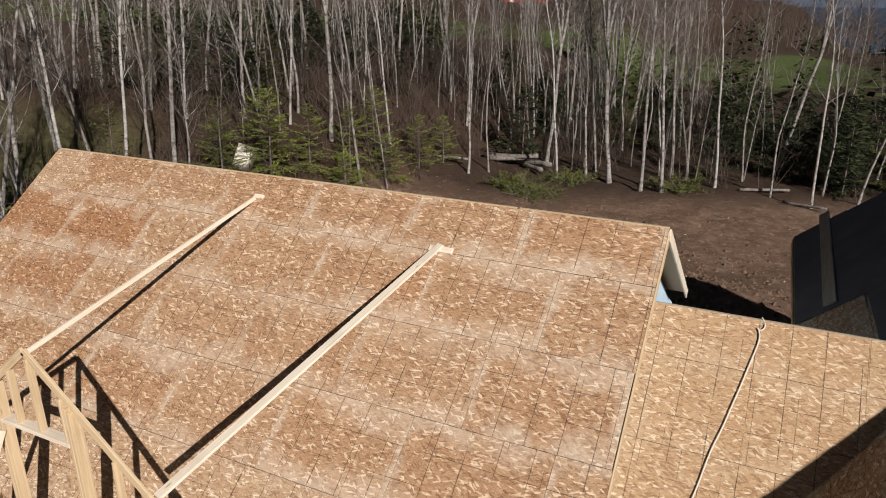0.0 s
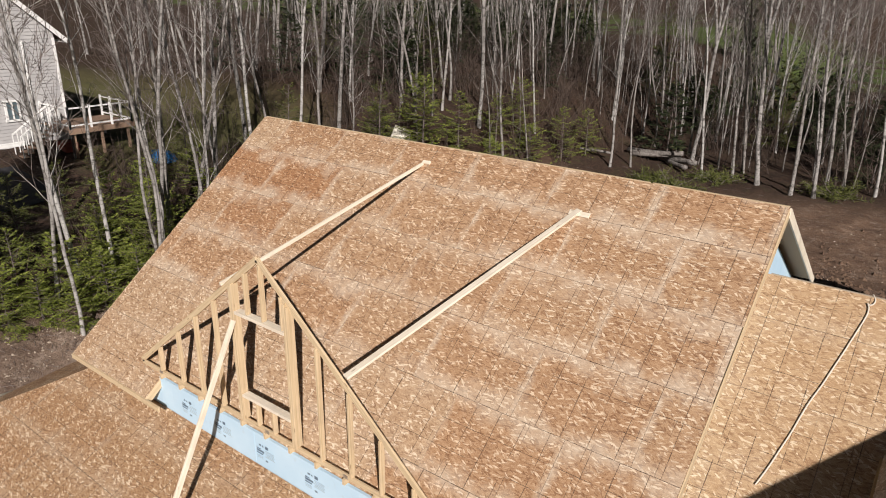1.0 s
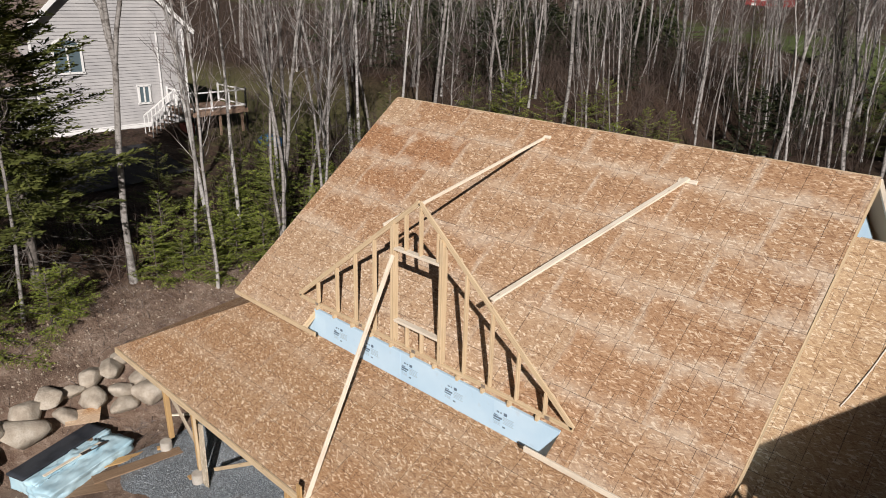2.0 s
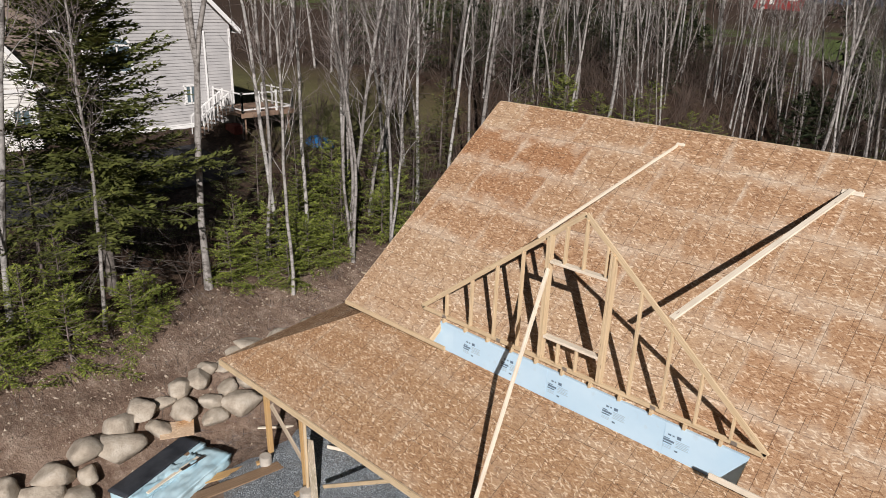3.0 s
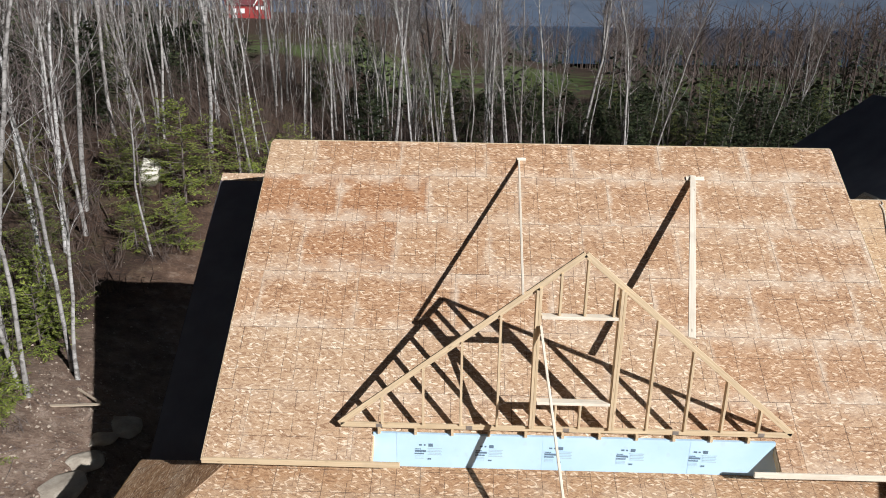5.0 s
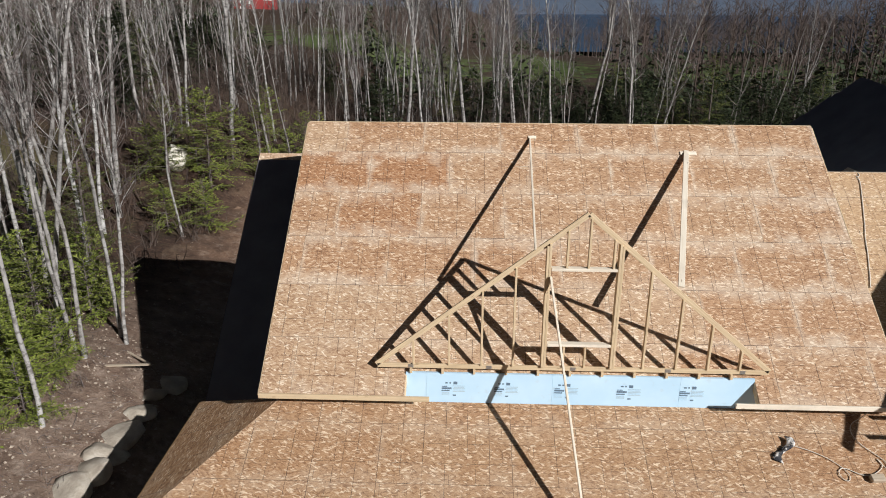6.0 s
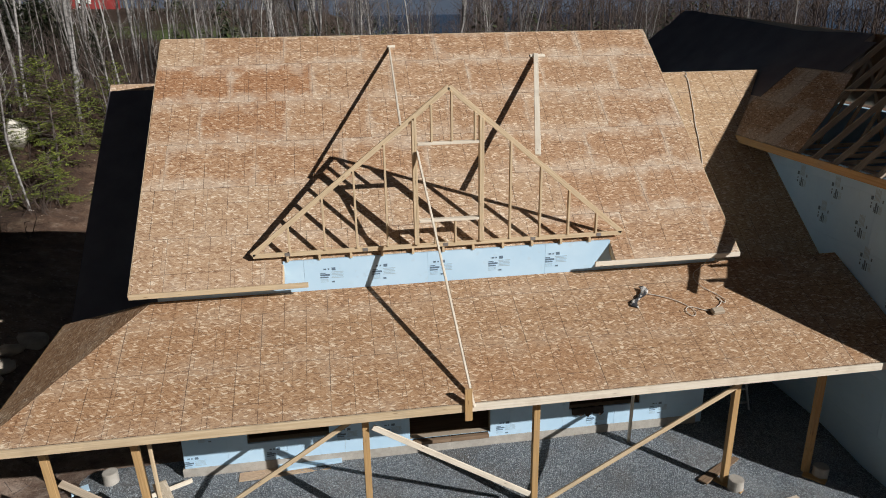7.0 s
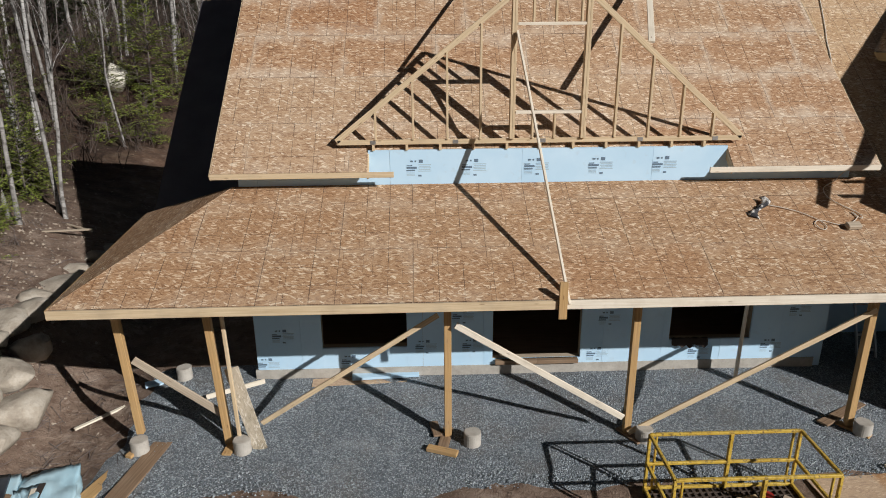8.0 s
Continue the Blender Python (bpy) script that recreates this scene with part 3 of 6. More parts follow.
slab("rear_deck", [[(0, 0), (wide, 0), (wide, 5.28), (0, 5.28)]], 0.06, OSB_CUT, left_roof, lrear)
# coloured near black in place of the main roof's shade on this edge
board("rake_board", (WX - 0.012, WY, WZ - 0.09), (WX - 0.012, 7.47, WZ + (7.47 - WY) * WK - 0.09), 0.13, 0.02, NEAR_BLACK, left_roof)

# right wing: lower roof between the main gable and the garage
wing_roof = roof("wing_roof", "lower roof deck of pale new strand board running to the garage")
ZW = 2.93
gf = slope_frame((11.86, WALL, ZW + K * WALL), (1, 0, 0), (0, 1, K))
gv = (5.60 - WALL) * SK
wing_r = [[(0, 0), (2.9, 0), (2.9, gv), (0, gv)], [(2.9, (4.45 - WALL) * SK), (15.72 - 11.86, gv), (2.9, gv)]]
slab("rafter_bed", wing_r, 0.10, PINE_GREY, wing_roof, gf)
sheets(wing_roof, gf, wing_r, OSB_NEW, shift=0.4, first=0.2, seed=11)
wrear = slope_frame((15.4, 9.4, ZW + K * 5.6 - K * 3.8), (-1, 0, 0), (0, -1, K))
slab("rear_deck", [[(0, 0), (3.55, 0), (3.55, 3.8 * SK - 0.03), (0, 3.8 * SK - 0.03)]], 0.05, OSB_CUT, wing_roof, wrear)
board("ridge_batten", (12.1, 5.62, ZW + K * 5.6 + 0.01), (15.55, 5.62, ZW + K * 5.6 + 0.01), 0.05, 0.02, PINE_GREY, wing_roof, (0, 1, 0))

# garage: steep roof whose left slope lies in shade, open trusses at its front
garage_roof = roof("garage_roof", "garage roof with black underlayment, bare sheathing and open trusses")
GX, GZ, GRX, KG = 14.14, 5.87, 17.70, 0.83
GF, GB = -3.35, 14.3                            # front and back ends
SG = math.sqrt(1 + KG * KG)
gz = lambda x: GZ + KG * (x - GX)
sf = slope_frame((GX, GB, GZ), (0, -1, 0), (1, 0, KG))
top_b, top_f = (GRX - GX) * SG, (17.05 - GX) * SG
deck = [(0, 0), (GB - 1.25, 0), (GB - 3.1, top_f), (0.4, top_b)]
slab("rafter_bed", [deck], 0.06, PINE_GREY, garage_roof, sf)
sheets(garage_roof, sf, [[(0, 0), (GB - 1.25, 0), (GB - 1.7, 1.22), (0, 1.22)], [(6.0, 1.22), (GB - 1.7, 1.22), (GB - 2.3, 2.44), (6.0, 2.44)]], OSB, seed=13)
bm = bmesh.new()
for i, (a, b, u0, u1) in enumerate(((0.02, 1.30, 0.0, 5.4), (1.28, 2.50, 0.1, 9.9), (2.44, 3.5, 0.2, 11.6), (3.44, top_f, 0.3, 11.2), (top_f - 0.06, top_b - 0.02, 0.4, 9.0))):
    z0, z1 = 0.036 + 0.001 * i, 0.030
    fall = 0.0 if i < 4 else 8.0
    bm.faces.new([bm.verts.new(p) for p in ((u0, a, z0), (u1, a, z0), (u1 - fall, b, z1), (u0, b, z1))])
part("underlayment", bm, FELT, garage_roof, "black synthetic underlayment laid in rows", sf)
bm = bmesh.new()
za, zb, yr = gz(17.05) + 0.01, gz(GRX) + 0.01, GB - 0.4
for dz in (0.0, -0.06):
    q = [bm.verts.new((x, y, z + dz)) for x, y, z in ((21.5, GF, GZ), (21.5, GB, GZ), (GRX, GB, zb), (GRX, yr, zb), (17.05, 3.1, za), (17.05, GF, za))]
    bm.faces.new((q[0], q[4], q[5])), bm.faces.new((q[0], q[3], q[4])), bm.faces.new((q[0], q[1], q[2], q[3]))
part("sunny_deck", bm, OSB_CUT, garage_roof)
board("fascia", (GX - 0.02, GF, GZ - 0.09), (GX - 0.02, GB, GZ - 0.09), 0.17, 0.038, POST, garage_roof)
y = 2.6
while y > GF:
    GRX = 17.05
    board("rafter", (GX, y, GZ - 0.07), (GRX, y, gz(GRX) - 0.07), 0.14, 0.038, PINE_GREY, garage_roof)
    board("rafter", (21.5, y, GZ - 0.15), (17.1, y, gz(GRX) - 0.15), 0.14, 0.038, PINE_GREY, garage_roof)
    board("truss_web", (15.6, y, GZ - 0.1), (16.6, y, gz(16.6) - 0.16), 0.09, 0.038, PINE_GREY, garage_roof)
    board("truss_web", (17.4, y, GZ - 0.1), (16.6, y, gz(16.6) - 0.16), 0.09, 0.038, PINE_GREY, garage_roof)
    board("truss_tie", (GX + 0.2, y, GZ - 0.16), (21.5, y, GZ - 0.16), 0.09, 0.038, PINE_GREY, garage_roof)
    y -= 0.61
board("purlin", (15.55, 2.9, gz(15.55) - 0.02), (15.9, 0.2, gz(15.9) - 0.02), 0.09, 0.038, PINE_GREY, garage_roof, (1, 0, 0))
board("loose_plank", (14.62, 9.1, gz(14.62) + 0.06), (14.72, 14.9, gz(14.72) + 0.06), 0.24, 0.04, PINE_GREY, garage_roof, (1, 0, KG), "weathered plank lying on the underlayment")


# walls
def wall_blocks(bm, x0, x1, z0, z1, holes, y0, y1):
    """A wall along x with rectangular holes right through it."""
    xs = sorted({x0, x1, *[h[0] for h in holes], *[h[1] for h in holes]})
    for a, b in zip(xs, xs[1:]):
        gaps = sorted((h[2], h[3]) for h in holes if h[0] <= a and h[1] >= b)
        z = z0
        for g0, g1 in gaps + [(z1, z1)]:
            if g0 - z > 0.01:
                add_box(bm, ((a + b) / 2, (y0 + y1) / 2, (z + g0) / 2), (b - a, y1 - y0, g0 - z))
            z = g1


def hole_regions(x0, x1, z0, z1, holes):
    xs = sorted({x0, x1, *[h[0] for h in holes], *[h[1] for h in holes]})
    out = []
    for a, b in zip(xs, xs[1:]):
        gaps = sorted((h[2], h[3]) for h in holes if h[0] <= a and h[1] >= b)
        z = z0
        for g0, g1 in gaps + [(z1, z1)]:
            if g0 - z > 0.01:
                out.append([(a, z), (b, z), (b, g0), (a, g0)])
            z = g1
    return out


def print_mark(parent, m, s=1.0):
    """Unreadable factory print on a foam board, as bars."""
    bm = bmesh.new()

    def bar(x, y, w, h, i):
        n = len(bm.faces)
        add_box(bm, (x * s, y * s, 0.001), (w * s, h * s, 0.002))
        bm.faces.ensure_lookup_table()
        for f in bm.faces[n:]:
            f.material_index = i
    bar(-0.13, 0.10, 0.05, 0.03, 0), bar(-0.06, 0.10, 0.03, 0.03, 0), bar(0.04, 0.10, 0.075, 0.06, 0)
    bar(-0.17, 0.02, 0.10, 0.018, 0), bar(-0.13, -0.02, 0.19, 0.038, 0), bar(-0.15, -0.07, 0.16, 0.025, 0)
    for i in range(5):
        bar(0.11, 0.035 - 0.03 * i, 0.24 - 0.03 * (i % 2), 0.014, 1)
    for i in range(3):
        bar(-0.15, -0.115 - 0.025 * i, 0.15, 0.010, 1)
    bar(0.02, -0.17, 0.06, 0.03, 0)
    return part("print_mark", bm, [INK, INK_GREY], parent, m=m)


HOLES = [(1.72, 3.42, 0.43, 1.95), (5.15, 6.95, 0.10, 2.15), (8.76, 10.44, 0.45, 1.95)]
wall_front = empty("wall_front", "front wall faced with pale blue foam boards, openings unglazed", "wall", kind="structure")
bm = bmesh.new()
wall_blocks(bm, 0.40, 11.86, -0.02, 4.18, HOLES, WALL + 0.055, WALL + 0.20)
add_box(bm, ((NL + NR) / 2, WALL + 0.128, 4.31), (NR - NL, 0.145, 0.26))
part("sheathing", bm, PINE_GREY, wall_front)
vf = slope_frame((0, WALL, 0), (1, 0, 0), (0, 0, 1))
sheets(wall_front, vf, hole_regions(0.40, 11.86, -0.02, 2.42, HOLES), FOAM, shift=0.9, thick=0.05, name="foam_board", seed=21, lift=0.0, size=(1.22, 2.44))
sheets(wall_front, vf, [[(0.40, 2.425), (NL, 2.425), (NL, 4.20), (0.40, 4.20)], [(NL, 2.425), (NR, 2.425), (NR, 4.44), (NL, 4.44)], [(NR, 2.425), (11.86, 2.425), (11.86, 4.20), (NR, 4.20)]], FOAM, shift=0.35, thick=0.05, name="foam_board", seed=22, lift=0.0, size=(2.44, 2.02))
for x in (3.72, 4.74, 5.90, 7.10, 8.30):
    print_mark(wall_front, vf @ Matrix.Translation((x, 4.13, 0.003)), 1.0)
for x, z in ((0.95, 1.95), (0.95, 0.75), (0.62, 0.12), (4.2, 1.80), (4.55, 1.1), (2.3, 0.15), (3.8, 0.45), (4.75, 0.45), (7.5, 1.8), (7.5, 1.0), (8.3, 1.7), (7.3, 0.2), (9.4, 0.2), (10.9, 1.8), (11.4, 1.1), (10.9, 0.3)):
    print_mark(wall_front, vf @ Matrix.Translation((x, z, 0.003)), 0.95)
bm = bmesh.new()
add_box(bm, (6.1, WALL + 0.05, -0.36), (11.5, 0.14, 0.68))
part("foundation", bm, CONCRETE, wall_front, "bare grey concrete foundation")
for x in (5.2, 6.05):
    board("sill_plate", (x, WALL - 0.03, 0.06), (x + 0.85, WALL - 0.03, 0.06), 0.08, 0.14, MUDDY, wall_front, (0, 0, 1))
# upper plate and blocks in the dark gap above the foam
bm = bmesh.new()
x = NL + 0.1
while x < NR:
    add_box(bm, (x, WALL + 0.02, 4.49), (0.045, 0.10, 0.10))
    x += 0.61
part("blocking", bm, PINE, wall_front)

bm = bmesh.new()
prof = [(WALL + 0.2, -0.7), (10.6, -0.7), (10.6, 5.2), (9.6, 5.75), (RY, RZ - 0.16), (WALL + 0.2, EZ + K * 0.5 - 0.14)]


def gable_wall(name, x, out, label):
    ob = empty(name, label, "wall", kind="structure")
    b2 = bmesh.new()
    a = [b2.verts.new((x, p[0], p[1])) for p in prof]
    c = [b2.verts.new((x - out * 0.2, p[0], p[1])) for p in prof]
    b2.faces.new(a), b2.faces.new(c[::-1])
    for i in range(len(prof)):
        b2.faces.new((a[i], c[i], c[(i + 1) % len(prof)], a[(i + 1) % len(prof)]))
    bmesh.ops.recalc_face_normals(b2, faces=b2.faces)
    part("foam_face", b2, FOAM, ob)
    return ob


bm.free()
gable_wall("wall_left", 0.38, -1, "left gable wall faced with pale blue foam")
wr = gable_wall("wall_right", 11.86, 1, "right gable wall faced with pale blue foam above the wing roof")
print_mark(wr, slope_frame((11.864, 6.4, 7.2), (0, 1, 0), (0, 0, 1)), 1.0)
bm = bmesh.new()
add_box(bm, (6.1, 10.55, 2.5), (11.4, 0.2, 5.4))
single("wall_back", bm, FOAM, "back wall faced with pale blue foam boards", "wall", kind="structure")
# floor inside, seen through the openings
bm = bmesh.new()
add_box(bm, (6.1, 5.5, -0.02), (11.3, 9.9, 0.10))
single("floor", bm, MUDDY, "bare dirty subfloor in the dark interior", "floor", kind="structure")
bm = bmesh.new()
add_box(bm, (6.1, 5.5, 2.62), (11.3, 9.9, 0.12))
single("ceiling", bm, PINE_GREY, "unfinished underside of the upper floor", "ceiling", kind="structure")

# porch recess between the front wall and the garage
bm = bmesh.new()
add_box(bm, (13.3, 1.9, 1.1), (2.9, 0.16, 3.6))
add_box(bm, (11.94, 1.1, 1.1), (0.14, 1.5, 3.6))
single("wall_recess", bm, FOAM, "recessed wall of blue foam boards in deep shade", "wall", kind="structure")

# garage walls
GWX = 14.75
wall_garage = empty("wall_garage", "tall garage side wall of blue foam boards in shade", "wall", kind="structure")
bm = bmesh.new()
add_box(bm, (GWX + 0.13, (GF + 0.25 + GB) / 2, 2.32), (0.14, GB - GF - 0.25, 6.8))
part("sheathing", bm, PINE_GREY, wall_garage)
cf = slope_frame((GWX, GB, 0), (0, -1, 0), (0, 0, 1))
sheets(wall_garage, cf, [[(0, -0.8), (GB - GF - 0.25, -0.8), (GB - GF - 0.25, 5.70), (0, 5.70)]], FOAM, shift=0.2, thick=0.05, name="foam_board", seed=31, lift=0.0, size=(2.44, 1.22))
turn90 = Matrix.Rotation(radians(90), 4, 'Z')
for i in range(6):
    for j in range(6):
        yy, zz = 4.2 - 1.18 * i + 0.3 * (j % 2), 5.2 - 0.62 * j
        if zz > ZW + K * yy + 0.2 and zz > PZ + PK * (yy - PY) + 0.2 or (yy < -0.2 and zz < 2.0):
            print_mark(wall_garage, cf @ Matrix.Translation((GB - yy, zz, 0.003)) @ turn90, 1.1)
bm = bmesh.new()
add_box(bm, (18.2, GF + 0.3, 2.3), (7.0, 0.2, 6.8))
add_box(bm, (21.5, 5.4, 2.7), (0.2, 17.2, 6.0))
add_box(bm, (18.2, GB - 0.1, 2.7), (7.0, 0.2, 6.0))
single("wall_garage_far", bm, FOAM, "outer garage walls of blue foam boards", "wall", kind="structure")

# ---- gable frame standing on the front wall ----
gable = empty("gable_frame", "open gable frame of sawn lumber standing on the front wall", "gable frame", at=(6.1, WALL, 4.5))


def gpart(name, x0, z0, x1, z1, w=0.089, material=PINE, y=WALL + 0.02, t=0.038, side=None):
    d = Vector((x1 - x0, 0, z1 - z0)).normalized()
    ob = board(name, (x0, y, z0), (x1, y, z1), w, t, material, None, side or Vector((-d.z, 0, d.x)))
    ob.parent = gable
    ob.matrix_parent_inverse = Matrix.Translation((-6.1, -WALL, -4.5))
    return ob


AX, AZ, BZ, BL, BR = 6.10, 7.66, 4.585, 2.25, 9.70
gpart("bottom_chord", BL, BZ, BR, BZ, 0.089)
gpart("top_chord", BL - 0.02, BZ + 0.02, AX, AZ, 0.10)
gpart("top_chord", AX, AZ, BR, BZ + 0.02, 0.10)
tl = lambda x: BZ + (AZ - BZ) * ((x - BL) / (AX - BL) if x < AX else (BR - x) / (BR - AX))
for x in (2.95, 3.63, 4.25, 4.85, 7.31, 7.93, 8.53, 9.13):
    gpart("stud", x, BZ + 0.04, x, tl(x) - 0.03, 0.04, y=WALL + 0.02, t=0.089)
for x in (5.40, 5.447, 6.70, 6.747):
    gpart("jack_stud", x, BZ + 0.04, x, tl(x) - 0.03, 0.045, t=0.14)
gpart("window_header", 5.48, 6.62, 6.67, 6.62, 0.05, PINE_PALE, t=0.14)
gpart("window_sill", 5.48, 5.10, 6.67, 5.10, 0.05, PINE_PALE, t=0.14)
for x in (5.80, 6.20):
    gpart("cripple_stud", x, BZ + 0.04, x, 5.08, 0.038, t=0.089)
for x in (5.76, 6.15, 6.60):
    gpart("cripple_stud", x, 6.65, x, tl(x) - 0.04, 0.038, t=0.089)
for x in (2.9, 4.4, 6.0, 7.8, 9.2):
    bm = bmesh.new()
    add_box(bm, (x, WALL - 0.002, BZ), (0.10, 0.004, 0.07))
    pl = part("nail_plate", bm, ALU, gable, "galvanised nail plate")
    pl.matrix_parent_inverse = Matrix.Translation((-6.1, -WALL, -4.5))

# braces
def lay(name, p0, p1, w, t, material, label, side=(0, 0, 1), group="roof braces"):
    bm = bmesh.new()
    add_board(bm, p0, p1, w, t, side)
    return single(name, bm, material, label, "brace", group)


lay("brace", (5.17, 0.30, 7.02), (5.42, 5.12, 8.135), 0.064, 0.038, PINE_PALE, "pale board bracing the gable frame to the roof", (0, 0, 1))
lay("brace", (7.86, 0.36, 6.30), (9.08, 4.86, 7.93), 0.115, 0.038, PINE_PALE, "wide pale board bracing the gable frame to the roof", (1, 0, 0))
lay("brace_block", (5.38, 5.16, 8.16), (5.57, 5.16, 8.16), 0.08, 0.038, PINE_PALE, "short block nailed at a brace's upper end", (0, 1, K))
lay("brace_block", (8.92, 4.80, 7.88), (9.30, 4.80, 7.88), 0.10, 0.038, PINE_PALE, "short block nailed at a brace's upper end", (0, 1, K))
lay("prop_board", (5.47, 0.27, 6.49), (6.03, -2.40, 2.52), 0.089, 0.038, PINE_PALE, "long pale board propping the gable from the porch eave", (0, 1, 0))
bm = bmesh.new()
add_box(bm, (5.92, -2.43, 2.60), (0.13, 0.04, 0.62), None, 0.004)
single("prop_cleat", bm, POST, "upright cleat nailed to the porch fascia", "cleat")

# ---- ground ----
def smooth(a, b, t):
    t = min(1.0, max(0.0, (t - a) / (b - a)))
    return t * t * (3 - 2 * t)


def bump_noise(x, y, s):
    return noise.noise(Vector((x * s, y * s, 3.7)))


def ground_z(x, y):
    """Height of the ground: a pad round the house, a bank to the left, land rising far behind."""
    far = max(0.0, -8.2 - max(x, -24.0)) * 0.14 + max(0.0, -24.0 - x) * 0.03
    bank = min(0.36 * (-3.8 - x), 1.6) + far if x < -3.8 else 0.0
    bank *= 1.0 - 0.35 * smooth(6, 14, y) * smooth(-14, -8, x)
    low = -0.27 - 0.21 * smooth(0.3, -1.8, y) - 0.07 * smooth(-1.8, -4.0, y) - 0.13 * smooth(-1.4, -2.6, x)
    if x > -3.0:
        front = low
    elif x > -4.9:
        front = low + (0.72 - low) * (-3.0 - x) / 1.9
    else:
        front = 0.72 + min(0.27 * (-4.9 - x), 0.88) + far
    heap = 1.7 * math.exp(-((x - 11.5) / 6.0) ** 2 - ((y - 20.5) / 4.0) ** 2)
    share = smooth(10, 5, y)
    z = share * front + (1.0 - share) * bank + heap
    z += 2.0 * smooth(19, 27, y) * smooth(-6.2, -11.5, x) * smooth(-60, -18, x)
    z += 6.0 * smooth(90, 240, y) * smooth(40, -60, x)
    z -= 9.0 * smooth(120, 330, y) * smooth(-10, 60, x)
    amp = 0.02 + 0.10 * smooth(-4, -8, x) + 0.10 * smooth(11, 20, y) + 0.06 * smooth(-6, -12, y)
    if y < 60:
        z += amp * (bump_noise(x, y, 0.45) + 0.6 * bump_noise(x, y, 1.3) + 0.3 * bump_noise(x, y, 3.1))
    return z


def axis(marks):
    out = []
    for (a, s), (b, _) in zip(marks, marks[1:]):
        n = max(1, round((b - a) / s))
        out += [a + (b - a) * i / n for i in range(n)]
    return out + [marks[-1][0]]


gxs = axis(((-3000, 700), (-200, 25), (-60, 3), (-30, 0.9), (-14, 0.28), (18, 0.9), (40, 4), (100, 25), (300, 500), (3000, 0)))
gys = axis(((-1500, 350), (-100, 15), (-25, 1.5), (-10, 0.28), (22, 0.55), (46, 2.2), (120, 12), (420, 300), (3000, 0)))
gv, gfc = [], []
for y in gys:
    for x in gxs:
        gv.append((x, y, ground_z(x, y)))
nx = len(gxs)
for j in range(len(gys) - 1):
    for i in range(nx - 1):
        a = j * nx + i
        gfc.append((a, a + 1, a + nx + 1, a + nx))
tagged(raw("ground", gv, gfc, GROUND, smooth=True), "bare brown soil with leaf litter and grass farther off", "ground", kind="structure")

# crushed stone under the porch
gxs2, gys2 = axis(((-1.98, 0.18), (15.0, 0))), axis(((-4.0, 0.18), (1.8, 0)))
gv, gfc, idx = [], [], {}
for j, y in enumerate(gys2):
    for i, x in enumerate(gxs2):
        edge = min(x + 1.75 + 0.25 * bump_noise(x, y, 1.7), y + 2.98 + 0.40 * bump_noise(x, y, 0.9), 14.9 - x)
        if y > 0.9:
            edge = min(edge, 0.4 if x > 11.6 else -1)
        idx[i, j] = len(gv)
        gv.append((x, y, ground_z(x, y) + 0.05 * min(1.0, max(-1.2, edge * 2.5)) + 0.012 * bump_noise(x, y, 4.0)))
for j in range(len(gys2) - 1):
    for i in range(len(gxs2) - 1):
        gfc.append((idx[i, j], idx[i + 1, j], idx[i + 1, j + 1], idx[i, j + 1]))
tagged(raw("gravel", gv, gfc, GRAVEL, smooth=True), "blue-grey crushed stone spread under the porch", "gravel", kind="structure")


def pebble_field(name, spots, material, label, category):
    """Many small angular stones in one mesh."""
    vs, fs = [], []
    for x, y, z, r in spots:
        a, s1, s2 = random.uniform(0, 6.3), random.uniform(0.6, 1.2), random.uniform(0.5, 0.9)
        o = len(vs)
        for dx, dy, dz in ((1, 0, 0), (0, 1, 0), (-1, 0, 0), (0, -1, 0), (0.1, 0.1, 0.8)):
            px, py = dx * s1, dy * s2
            vs.append((x + r * (px * math.cos(a) - py * math.sin(a)), y + r * (px * math.sin(a) + py * math.cos(a)), z + r * dz * random.uniform(0.6, 1.2)))
        fs += [(o, o + 1, o + 4), (o + 1, o + 2, o + 4), (o + 2, o + 3, o + 4), (o + 3, o, o + 4)]
    return tagged(raw(name, vs, fs, material), label, category, kind="stuff")


random.seed(41)
spots = []
for _ in range(12000):
    x, y = random.uniform(-1.4, 14.6), random.uniform(-2.95, 0.25)
    spots.append((x, y, ground_z(x, y) + 0.047, random.choice((random.uniform(0.009, 0.02), random.uniform(0.016, 0.032)))))
pebble_field("gravel_stones", spots, speckled("gravel_chip", ((0.13, 0.152, 0.175), (0.29, 0.33, 0.36), (0.56, 0.60, 0.63)), 14.0), "loose angular grey stones on the crushed stone bed", "gravel")
spots = []
for _ in range(6500):
    x, y = random.choice(((random.uniform(-9, -2), random.uniform(-8, 12)), (random.uniform(-8, -4), random.uniform(-8, 8)), (random.uniform(-14, 22), random.uniform(12, 36))))
    spots.append((x, y, ground_z(x, y) - 0.01, random.uniform(0.012, 0.030) * random.choice((1, 1, 1.5, 2.4)) * (1 if x < 0 else 1.3)))
for _ in range(170):
    x, y = random.gauss(-5.9, 0.8), random.uniform(-7, 12)
    spots.append((x, y, ground_z(x, y) - 0.01, random.uniform(0.03, 0.075)))
pebble_field("soil_stones", spots, speckled("soil_stone", ((0.16, 0.12, 0.09), (0.34, 0.28, 0.22), (0.44, 0.38, 0.31)), 3.0), "stones and clods scattered over bare soil", "stone")
spots = []
for _ in range(1500):
    x, y = random.gauss(9, 5), random.gauss(24, 4)
    spots.append((x, y, ground_z(x, y) - 0.03, random.uniform(0.06, 0.22)))
pebble_field("soil_clods", spots, speckled("wet_clod", ((0.05, 0.03, 0.02), (0.12, 0.075, 0.05), (0.19, 0.13, 0.09)), 3.0), "dug-up clods of dark brown soil", "soil")


